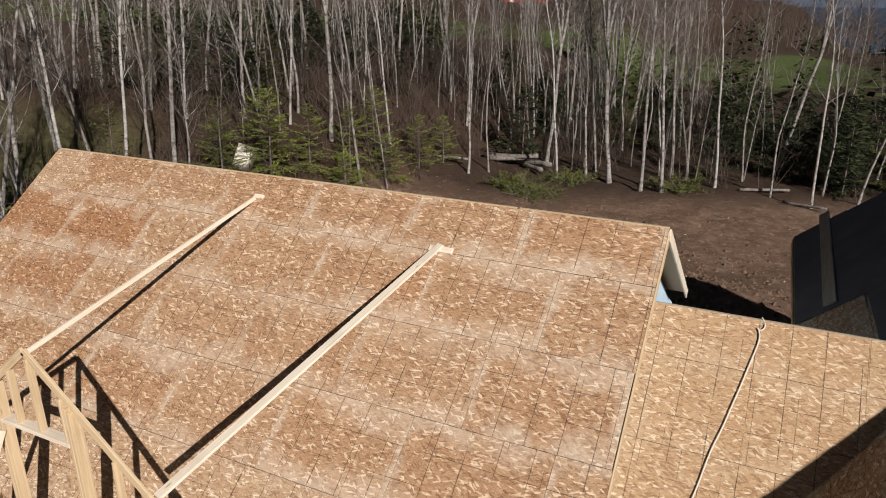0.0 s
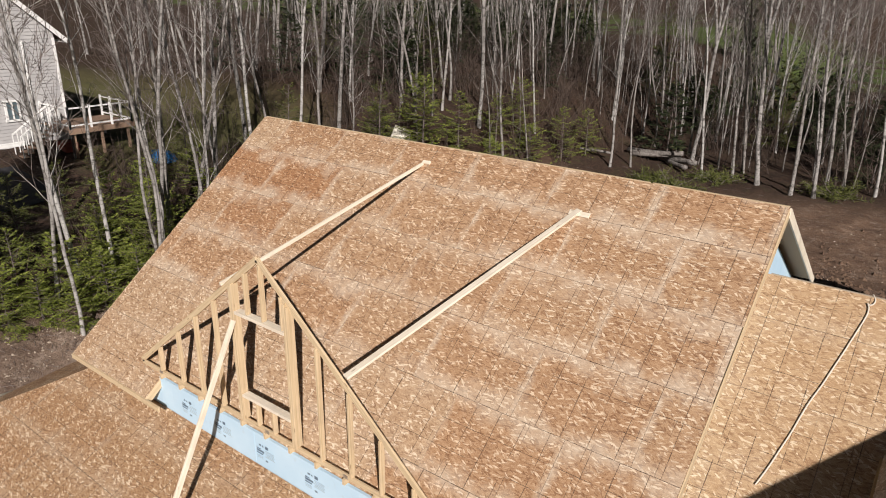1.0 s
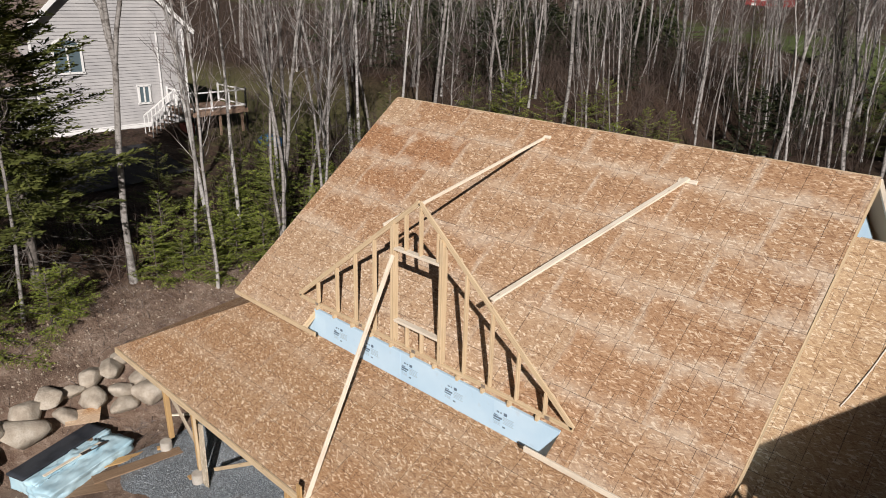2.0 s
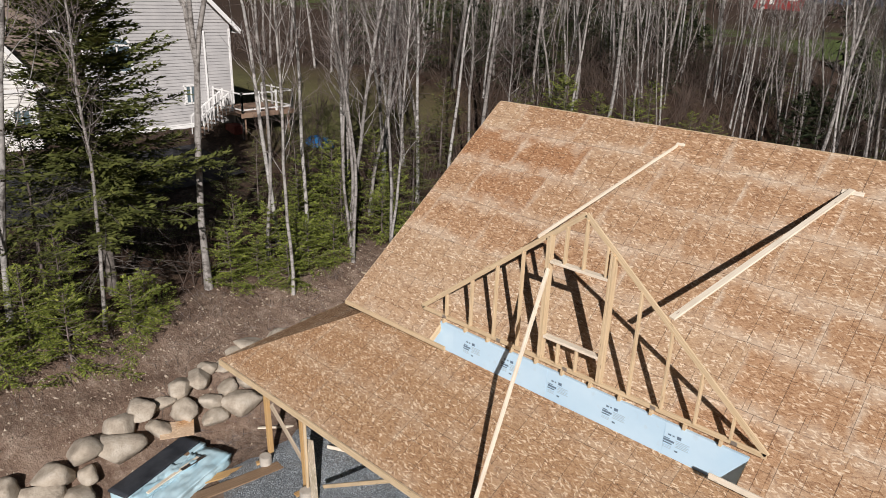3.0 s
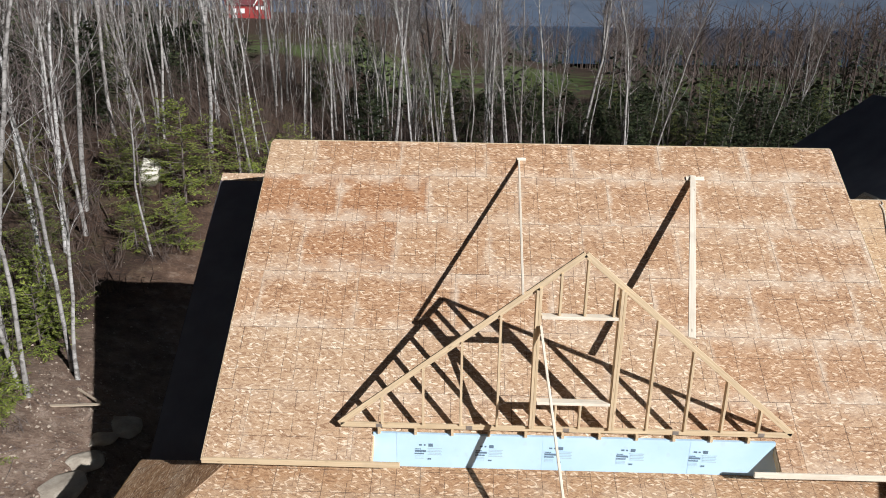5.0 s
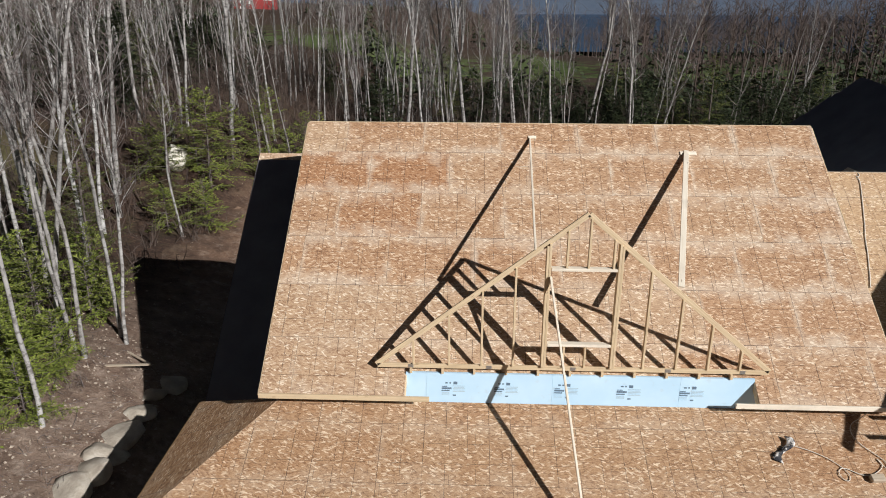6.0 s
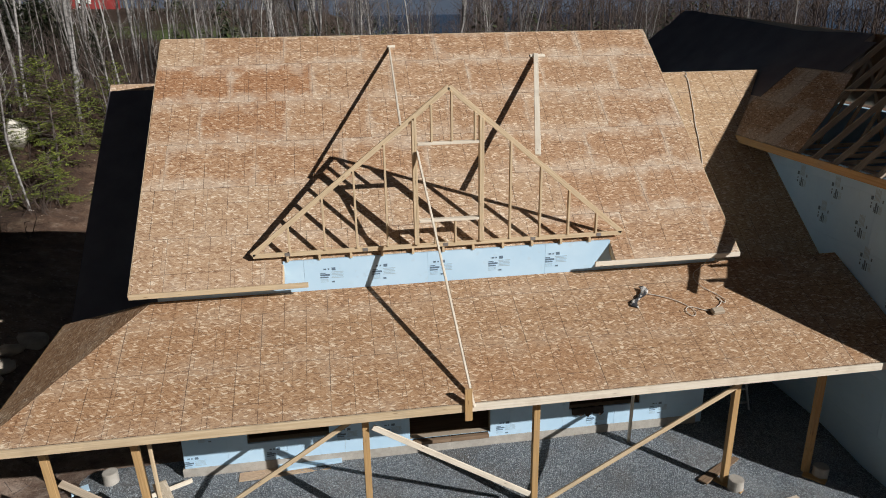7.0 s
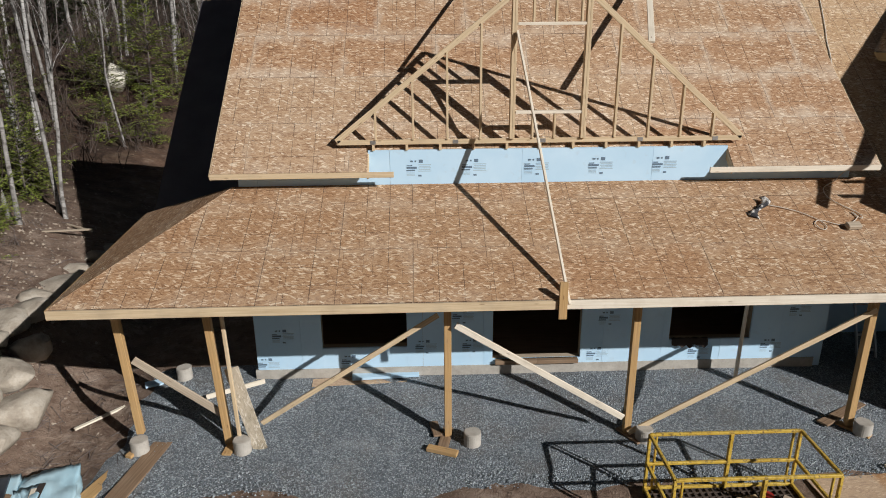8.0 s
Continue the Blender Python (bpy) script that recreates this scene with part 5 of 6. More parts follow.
def bare_tree_meshes(seed, height, radius, fork, first, limbs, twigs=1.0):
    """Trunk and crown of a leafless tree: limbs, branches and twigs."""
    rnd = random.Random(seed)
    tv, tf, cv, cf2 = [], [], [], []
    stems = []
    lean = Vector((rnd.gauss(0, 0.012), rnd.gauss(0, 0.012), 1))
    if fork:
        base = grow(rnd, Vector((0, 0, -0.2)), lean, height * fork, 6, 0.045, 0.0)
        tube(tv, tf, base, [radius * (1.35 if i == 0 else 1 - 0.22 * i / 6) for i in range(7)], 8)
        a0 = rnd.uniform(0, 6.28)
        for k in range(2 + (rnd.random() < 0.3)):
            a = a0 + k * 2.6
            st = grow(rnd, base[-1], Vector((0.13 * math.cos(a), 0.13 * math.sin(a), 1)), height * (1 - fork), 9, 0.035, 0.04)
            tube(tv, tf, st, [radius * 0.66 * (1 - i / 9) + 0.012 for i in range(10)], 6)
            stems.append((st, radius * 0.66, 0.15))
    else:
        st = grow(rnd, Vector((0, 0, -0.2)), lean, height, 14, 0.031 if radius > 0.08 else 0.048, 0.04)
        tube(tv, tf, st, [radius * (1.4 if i == 0 else (1 - i / 14) ** 0.8) + 0.012 for i in range(15)], 8)
        stems.append((st, radius, first))
    for st, r0, f0 in stems:
        n = len(st) - 1
        for _ in range(int(limbs / len(stems))):
            t = f0 + (0.97 - f0) * rnd.random() ** 0.9
            i = min(int(t * n), n - 1)
            p = st[i].lerp(st[i + 1], t * n - i)
            a = rnd.uniform(0, 6.28)
            ln = height * rnd.choice((rnd.uniform(0.04, 0.10), rnd.uniform(0.08, 0.16), rnd.uniform(0.06, 0.12), rnd.uniform(0.14, 0.24))) * (1.15 - t)
            rr = max(0.010, r0 * (1 - t) * 0.30)
            w = Vector((math.cos(a), math.sin(a), rnd.uniform(0.7, 2.4)))
            br = grow(rnd, p, w, ln + 0.5, 4, 0.14, 0.10)
            tube(tv, tf, br, [rr * (1 - 0.8 * j / 4) + 0.004 for j in range(5)], 4)
            for _ in range(int(rnd.randint(3, 5) * twigs)):
                u = rnd.uniform(0.2, 1.0)
                j = min(int(u * 4), 3)
                q = br[j].lerp(br[j + 1], u * 4 - j)
                w2 = (br[j + 1] - br[j]).normalized() + Vector((rnd.gauss(0, 0.6), rnd.gauss(0, 0.6), rnd.gauss(0.25, 0.4)))
                b2 = grow(rnd, q, w2, ln * rnd.uniform(0.3, 0.6) + 0.25, 2, 0.18, 0.06)
                tube(cv, cf2, b2, [max(0.007, rr * 0.4) * (1 - 0.7 * j / 2) + 0.002 for j in range(3)], 3)
                for _ in range(int(2 * twigs)):
                    u2 = rnd.uniform(0.3, 1.0)
                    j = min(int(u2 * 2), 1)
                    q2 = b2[j].lerp(b2[j + 1], u2 * 2 - j)
                    w3 = w2.normalized() + Vector((rnd.gauss(0, 0.6), rnd.gauss(0, 0.6), rnd.gauss(0.2, 0.4)))
                    b3 = grow(rnd, q2, w3, rnd.uniform(0.3, 0.8), 1, 0.2, 0.05)
                    tube(cv, cf2, b3, [0.007, 0.003], 3)
    return (tv, tf), (cv, cf2)


def tree_thing(name, label, category, trunk, crown, bark, leafage, group):
    root = empty(name, label, category, group)
    raw("trunk", trunk[0], trunk[1], bark, root, smooth=True)
    raw("crown", crown[0], crown[1], leafage, root)
    return root


def conifer_meshes(seed, height, spread, dense=1.0, skirt=0.06, droop=-0.25, fine=1.0, spray=1.0, dead=0):
    """Trunk, and a crown of whorled boughs carrying many small sprays of needles."""
    rnd = random.Random(seed)
    tv, tf, cv, cf2 = [], [], [], []
    tr = grow(rnd, Vector((0, 0, -0.2)), Vector((0, 0, 1)), height, 8, 0.012, 0)
    tube(tv, tf, tr, [height * 0.013 * (1 - i / 8) + 0.008 for i in range(9)], 6)
    for k in range(dead):
        p = tr[0].lerp(tr[8], rnd.uniform(0.06, skirt + 0.1))
        a = rnd.uniform(0, 6.28)
        b = grow(rnd, p, Vector((math.cos(a), math.sin(a), rnd.uniform(-0.4, 0.15))), spread * rnd.uniform(0.35, 0.8), 4, 0.12, 0.04)
        tube(tv, tf, b, [0.020, 0.015, 0.011, 0.007, 0.003], 3)
        for _ in range(7):
            j = rnd.randint(1, 3)
            w = (b[j + 1] - b[j]).normalized() + Vector((rnd.gauss(0, 0.5), rnd.gauss(0, 0.5), rnd.gauss(-0.1, 0.25)))
            tube(tv, tf, grow(rnd, b[j].lerp(b[j + 1], rnd.random()), w, rnd.uniform(0.3, 0.9), 2, 0.15, 0.0), [0.009, 0.006, 0.002], 3)
    n = int(height * 8.5 * dense)
    for k in range(n):
        t = skirt + (0.99 - skirt) * (k + rnd.random()) / n
        ln = spread * (1 - t) ** 0.7 * rnd.choice((rnd.uniform(0.25, 0.7), rnd.uniform(0.7, 1.0), rnd.uniform(1.0, 1.4))) + 0.12
        a = k * 2.4 + rnd.gauss(0, 0.5)
        p = tr[min(int(t * 8), 7)].lerp(tr[min(int(t * 8), 7) + 1], t * 8 - min(int(t * 8), 7))
        rise = droop + 0.75 * t + rnd.gauss(0, 0.16)
        b = grow(rnd, p, Vector((math.cos(a), math.sin(a), rise)), ln, 3, 0.08, 0.05)
        if fine > 0.5:
            tube(tv, tf, b, [0.016, 0.011, 0.007, 0.003], 3)
        nb = int((4 + ln * 8) * (1.0 if fine > 0.3 else 0.6))
        for q in range(nb):
            u = 0.12 + 0.88 * (q + rnd.random()) / nb
            j = min(int(u * 3), 2)
            root = b[j].lerp(b[j + 1], min(1.0, u * 3 - j))
            along = (b[j + 1] - b[j]).normalized()
            side = along.cross(Vector((0, 0, 1)))
            side = side.normalized() if side.length > 1e-3 else Vector((1, 0, 0))
            s = 1 if q % 2 else -1
            way = (along * rnd.uniform(0.7, 1.1) + side * s * rnd.uniform(0.6, 1.0) + Vector((0, 0, rnd.uniform(-0.25, 0.12)))).normalized()
            bl = min(0.75, 0.10 + 0.42 * ln * (1.1 - u)) * rnd.uniform(0.7, 1.15)
            flat = way.cross(Vector((rnd.gauss(0, 0.25), rnd.gauss(0, 0.25), 1))).normalized()
            n2 = max(2, int((2.5 + bl * 13) * fine))
            for w in range(n2):
                f = (w + 0.5 * rnd.random()) / n2
                c = root + way * (bl * f) + Vector((0, 0, -0.10 * bl * f * f))
                d = (way * 0.9 + flat * rnd.uniform(0.25, 0.85) * (1 if w % 2 else -1) + Vector((0, 0, rnd.uniform(-0.15, 0.25)))).normalized()
                l = spray * rnd.uniform(0.08, 0.15) * (1.15 - 0.4 * f) / fine ** 0.5
                wv = d.cross(Vector((rnd.gauss(0, 0.3), rnd.gauss(0, 0.3), 1))).normalized() * l * rnd.uniform(0.16, 0.24)
                tip, mid = c + d * l, c + d * l * 0.45
                o = len(cv)
                cv += [c, mid + wv, tip, mid - wv]
                cf2.append((o, o + 1, o + 2, o + 3))
    return (tv, tf), (cv, cf2)


TREES = []
for i, (h, r, fk, f0, lb, bk, lab) in enumerate((
        (16.5, 0.105, 0.0, 0.34, 44, BARK, "tall leafless grey-barked tree with a straight trunk"),
        (15.0, 0.072, 0.0, 0.40, 36, BIRCH, "slender leafless birch with a pale trunk"),
        (17.5, 0.130, 0.45, 0.0, 54, BARK, "leafless maple forking into upright grey limbs"),
        (14.0, 0.055, 0.0, 0.36, 30, BARK, "thin leafless sapling with a grey trunk"),
        (16.0, 0.088, 0.30, 0.0, 44, BIRCH, "leafless birch with two pale stems"),
        (15.5, 0.074, 0.0, 0.28, 42, BARK, "leafless tree with a slightly crooked grey trunk"),
        (12.0, 0.045, 0.0, 0.32, 28, BIRCH, "young birch with a thin pale trunk"))):
    tk, cr = bare_tree_meshes(500 + i, h, r, fk, f0, lb)
    TREES.append(tree_thing("bare_tree", lab, "tree", tk, cr, bk, TWIG, "leafless trees of the wood"))
FIRS = []
for i, (h, s, d, sk, mt, lab) in enumerate((
        (9.0, 2.9, 1.0, 0.08, NEEDLE, "dark green fir with drooping boughs"),
        (6.5, 2.5, 1.15, 0.05, NEEDLE, "dark green fir of middle height"),
        (3.8, 1.7, 1.7, 0.03, NEEDLE_LT, "young yellow-green fir on the bank"),
        (2.2, 1.35, 2.6, 0.02, NEEDLE_LT, "small bushy yellow-green fir"),
        (12.5, 3.5, 3.1, 0.22, NEEDLE, "tall dark fir with an uneven crown and dead lower boughs"),
        (6.5, 2.6, 1.5, 0.04, NEEDLE_DK, "dusky fir with the wood's shade put into its needle colour"))):
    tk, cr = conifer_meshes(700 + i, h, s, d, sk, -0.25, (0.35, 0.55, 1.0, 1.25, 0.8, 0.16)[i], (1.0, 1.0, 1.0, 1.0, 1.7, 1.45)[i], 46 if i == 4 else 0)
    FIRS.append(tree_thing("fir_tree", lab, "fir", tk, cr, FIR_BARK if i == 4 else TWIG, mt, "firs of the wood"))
_used = set()


def plant(proto, x, y, turn, scale=1.0, tilt=(0.0, 0.0)):
    m = Matrix.Translation((x, y, ground_z(x, y))) @ pose(0, 0, 0, tilt[0], tilt[1], turn) @ Matrix.Diagonal((scale, scale, scale, 1))
    if proto not in _used:
        _used.add(proto)
        proto.matrix_basis = m
        return proto
    made = copy_thing(proto, Matrix.Identity(4))
    made.matrix_basis = m
    return made


random.seed(77)
# trees at the edge of the left bank
for x, y, k, s in ((-6.6, 3.0, 6, 1.15), (-8.2, 0.75, 2, 0.95), (-7.7, -2.9, 3, 0.9), (-8.5, 3.2, 3, 1.0), (-9.6, 4.5, 1, 1.0), (-8.9, -5.0, 5, 1.1), (-9.1, -5.8, 3, 1.0), (-6.3, -7.0, 6, 0.9),
                   (-8.3, 6.9, 5, 0.95), (-10.3, 9.8, 5, 1.0), (-11.3, 11.5, 0, 1.0), (-9.1, 5.5, 1, 1.0), (-14.2, 15.6, 0, 1.0), (-16.0, 18.5, 5, 1.0), (-10.5, 8.7, 0, 1.0), (-7.6, 6.5, 3, 1.0), (-12.1, 12.2, 4, 1.0)):
    plant(TREES[k], x, y, random.uniform(0, 360), s * random.uniform(0.95, 1.05), (random.uniform(-2.5, 2.5), random.uniform(-2.5, 2.5)))
for x, y, k, s in ((-7.0, 8.0, 3, 1.0), (-6.7, 7.7, 6, 1.1), (-7.2, 6.2, 3, 1.0), (-9.4, 7.7, 1, 0.9), (-8.0, 6.9, 3, 1.1), (-12.0, 18.5, 5, 1.0), (-9.0, 18.0, 3, 0.8),
                   (-11.8, 16.5, 1, 1.0), (-13.0, 20.5, 0, 1.0), (-10.8, 13.3, 1, 1.1)):
    plant(TREES[k], x, y, random.uniform(0, 360), s * random.uniform(0.95, 1.05), (random.uniform(-3, 3), random.uniform(-3, 3)))
# first row of the wood behind the yard
for x, y, k, s in ((-4.9, 38.3, 1, 1.0), (-4.1, 40.0, 3, 1.0), (4.1, 40.9, 2, 1.15), (6.3, 39.9, 0, 1.0), (6.8, 44.2, 4, 1.0), (7.6, 44.0, 0, 1.0), (10.5, 42.6, 1, 1.1), (13.8, 41.9, 3, 1.0), (16.0, 40.0, 1, 1.0),
                   (18.5, 42.0, 5, 1.0), (16.7, 43.5, 3, 1.0), (-11.8, 50.1, 0, 1.1), (-2.3, 53.2, 1, 1.0), (0.4, 45.0, 6, 1.0), (-6.1, 56.0, 5, 1.0), (12.0, 45.0, 3, 1.0)):
    plant(TREES[k], x, y, random.uniform(0, 360), s, (random.uniform(-2, 2), random.uniform(-2, 2)))
# the wood itself
count, spots = 0, []
while count < 152:
    x, y = random.choice((random.uniform(-70, 44), random.uniform(-40, 10), random.gauss(-18, 14))), 24 + 46 * random.random() ** 1.3
    if y < 40 + 3 * bump_noise(x, y, 0.2) and x > -6.4:
        continue
    if y < 33 and x < -18 and y + 0.35 * x < 18 and random.random() < 0.7:
        continue
    if any((x - a) ** 2 + (y - b) ** 2 < 1.7 for a, b in spots):
        continue
    spots.append((x, y))
    plant(TREES[random.choice((0, 0, 1, 2, 3, 3, 4, 5, 5, 6))], x, y, random.uniform(0, 360), random.uniform(0.8, 1.1), (random.uniform(-2, 2), random.uniform(-2, 2)))
    count += 1
# firs: young ones along the bank, darker ones behind, some in the wood
for x, y, k, s in ((-6.8, -4.2, 3, 1.0), (-7.1, -2.3, 3, 0.9), (-8.0, 1.5, 3, 0.9), (-7.8, 2.4, 3, 0.75), (-9.2, 5.3, 2, 0.8), (-6.9, -5.9, 3, 0.95), (-7.5, -1.7, 3, 0.85),
                   (-8.0, -6.4, 2, 0.8), (-7.6, -4.9, 2, 0.7), (-8.9, 2.3, 2, 0.75), (-8.2, 4.4, 3, 0.9), (-8.8, 7.0, 2, 0.8), (-8.7, -3.6, 2, 0.8), (-10.0, 6.2, 2, 0.9), (-7.2, -7.6, 3, 1.0),
                   (-8.5, 3.4, 3, 1.0), (-9.3, 5.6, 3, 1.1), (-7.7, 4.5, 3, 0.9), (-9.2, 7.3, 2, 0.85), (-11.0, 8.2, 2, 1.0), (-7.6, 5.6, 3, 0.8), (-8.2, 8.6, 3, 1.1), (-8.5, 9.6, 2, 0.8), (-10.6, 10.2, 2, 1.0), (-7.1, 3.2, 3, 0.75),
                   (-8.5, 19.8, 3, 1.1), (-9.8, 18.4, 3, 0.9), (-10.4, 24.2, 2, 1.25), (-9.6, 23.6, 2, 1.4), (-12.4, 23.0, 3, 1.2)):
    plant(FIRS[k], x, y, random.uniform(0, 360), s * random.uniform(0.92, 1.08))
for x, y, k, s in ((-9.5, -1.85, 4, 1.0), (-9.9, -3.7, 1, 0.9), (-11.2, 3.4, 1, 0.60), (-11.0, 6.4, 1, 0.62), (-12.2, 0.4, 1, 0.62), (-11.6, -2.6, 1, 0.7), (-10.9, -5.4, 1, 0.62), (-12.6, 5.6, 1, 0.5),
                   (-10.0, 12.2, 1, 0.65), (-13.4, 9.6, 1, 0.55), (-12.8, 17.0, 1, 0.8), (-15.6, 13.0, 1, 0.6), (-10.8, 21.5, 1, 0.8), (-9.0, 33.0, 2, 1.2), (-7.2, 35.5, 2, 1.0), (-8.6, 29.5, 2, 1.1), (-7.4, 31.6, 3, 1.2),
                   (-6.9, 38.5, 2, 0.9), (-7.3, 27.0, 3, 1.2), (-9.3, 26.6, 2, 1.0)):
    plant(FIRS[k], x, y, random.uniform(0, 360), s * random.uniform(0.92, 1.08))
for _ in range(104):
    x, y = random.choice((random.uniform(-52, 34), random.uniform(-26, 12), random.uniform(4, 44))), random.uniform(25, 66)
    if y < 43 and x > -7 or -16 < x < 2 and random.random() < 0.6:
        continue
    plant(FIRS[random.choice((0, 5, 5, 5))], x, y, random.uniform(0, 360), random.uniform(0.6, 0.95))

# low firs whose darkened needle colour stands in for shade behind the first trees
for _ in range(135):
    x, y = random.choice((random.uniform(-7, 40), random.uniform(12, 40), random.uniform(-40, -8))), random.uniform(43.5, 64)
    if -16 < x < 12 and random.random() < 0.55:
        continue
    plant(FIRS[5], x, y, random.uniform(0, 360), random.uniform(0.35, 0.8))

# undergrowth: thin stems and twigs between the trunks
random.seed(91)
vs, fs = [], []
placed = 0
while placed < 1000:
    x, y = random.choice(((random.uniform(-70, 48), random.uniform(24, 78)), (random.uniform(-45, 26), random.uniform(26, 58)), (random.uniform(-30, -8.5), random.uniform(-14, 26))))
    if y > 22 and y < 41 + 2 * bump_noise(x, y, 0.3) and x > -6.0:
        continue
    if x < -18 and -2 < y < 30 and random.random() < 0.8 or (x < -13.6 and y < 9) or (y > 40 and x > -6 and random.random() < 0.6):
        continue
    z = ground_z(x, y)
    h = random.uniform(1.2, 5.5) if y > 22 else random.uniform(0.5, 2.6)
    for _ in range(random.randint(4, 7)):
        st = grow(random, Vector((x + random.gauss(0, 0.35), y + random.gauss(0, 0.35), z - 0.05)), Vector((random.gauss(0, 0.30), random.gauss(0, 0.30), 1)), h * random.uniform(0.6, 1.0), 2, 0.14, 0.02)
        tube(vs, fs, st, [0.020, 0.014, 0.005], 3)
        for _ in range(3):
            q = st[0].lerp(st[2], random.uniform(0.25, 1.0))
            tw = grow(random, q, Vector((random.gauss(0, 1), random.gauss(0, 1), random.uniform(0.2, 1.2))), h * 0.3, 1, 0.1, 0.0)
            tube(vs, fs, tw, [0.011, 0.004], 3)
    placed += 1
tagged(raw("undergrowth", vs, fs, BRUSH), "tangle of bare brown shrub stems under the trees", "shrubs", kind="stuff")

# low dry brush along the bank
vs, fs = [], []
for _ in range(75):
    x, y = random.gauss(-7.2, 0.7), random.uniform(-9, 7.5)
    z = ground_z(x, y)
    for _ in range(random.randint(5, 9)):
        st = grow(random, Vector((x + random.gauss(0, 0.2), y + random.gauss(0, 0.2), z - 0.03)), Vector((random.gauss(0, 0.7), random.gauss(0, 0.7), 1)), random.uniform(0.15, 0.55), 2, 0.2, 0.0)
        tube(vs, fs, st, [0.007, 0.005, 0.002], 3)
tagged(raw("dry_brush", vs, fs, TWIG), "low dry brush stems along the soil bank", "shrubs", kind="stuff")

# saplings: thin grey stems too many to count
vs, fs = [], []
placed = 0
while placed < 215:
    x, y = random.choice((random.uniform(-72, 48), random.uniform(-40, 14))), random.uniform(24, 70)
    if y < 41 and x > -6.2:
        continue
    if x < -18 and y < 33 and random.random() < 0.6:
        continue
    h = random.uniform(5, 13)
    st = grow(random, Vector((x, y, ground_z(x, y) - 0.1)), Vector((random.gauss(0, 0.06), random.gauss(0, 0.06), 1)), h, 5, 0.06, 0.02)
    r = h * random.uniform(0.0035, 0.0055)
    tube(vs, fs, st, [r * (1 - 0.16 * i) for i in range(6)], 4)
    for _ in range(9):
        i = random.randint(1, 4)
        q = st[i].lerp(st[i + 1], random.random())
        tw = grow(random, q, Vector((random.gauss(0, 1), random.gauss(0, 1), random.uniform(0.6, 1.6))), random.uniform(0.8, 2.2), 2, 0.15, 0.05)
        tube(vs, fs, tw, [0.014, 0.010, 0.004], 3)
    placed += 1
tagged(raw("saplings", vs, fs, SAPLING), "thin bare grey saplings standing close among the trees", "saplings", kind="stuff")

# far woods beyond the meadow
random.seed(93)
vs, fs = [], []
for i in range(1900):
    d = random.uniform(0, 1)
    y = 172 + 260 * d ** 1.3
    x = random.uniform(-1.1, 0.75) * y
    if i > 1450:
        x, y = random.uniform(26, 120), random.uniform(72, 165)
    if -6 < x < 28 and 90 < y < 172 or abs(x - 8.8 + 0.332 * y) < 9:
        continue
    z = ground_z(x, y)
    h = random.uniform(9, 15)
    p = Vector((x, y, z - 0.2))
    tube(vs, fs, [p, p + Vector((random.gauss(0, 0.4), random.gauss(0, 0.4), h))], [0.13, 0.03], 3)
    for _ in range(16):
        q = p + Vector((0, 0, h * random.uniform(0.3, 0.95)))
        e = q + Vector((random.gauss(0, 1.6), random.gauss(0, 1.6), random.uniform(0.6, 3.0)))
        tube(vs, fs, [q, e], [0.045, 0.012], 3)
tagged(raw("far_woods", vs, fs, BRUSH), "distant leafless woods beyond the meadow", "woods", kind="stuff")
vs, fs = [], []
for i in range(490):
    y = random.choice((random.uniform(74, 94), random.uniform(170, 330))) if i < 340 else random.uniform(66, 92)
    x = random.uniform(-1.1, 0.75) * y
    if i < 340 and 0 < x < 60 and y < 170 and random.random() < 0.8:
        continue
    if abs(x - 8.8 + 0.332 * y) < 9:
        continue
    if i >= 340 and 2 + 0.05 * (y - 66) < x < 24 and random.random() < 0.75:
        continue
    z, h = ground_z(x, y), random.uniform(4, 12)
    for k in range(64):
        t = k / 64
        a, r = random.uniform(0, 6.28), h * 0.22 * (1 - t) + 0.2
        c = Vector((x + math.cos(a) * r * 0.5, y + math.sin(a) * r * 0.5, z + h * (0.05 + 0.95 * t)))
        e = c + Vector((math.cos(a) * r * random.uniform(0.3, 0.8), math.sin(a) * r * random.uniform(0.3, 0.8), -0.25 * r))
        w = Vector((-math.sin(a), math.cos(a), random.uniform(-0.5, 0.8))) * r * 0.22
        o = len(vs)
        vs += [c, (c + e) / 2 + w, e, (c + e) / 2 - w]
        fs.append((o, o + 1, o + 2, o + 3))
# far firs share the needle colour with shade painted in
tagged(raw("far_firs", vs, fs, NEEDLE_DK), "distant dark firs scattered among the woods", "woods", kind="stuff")

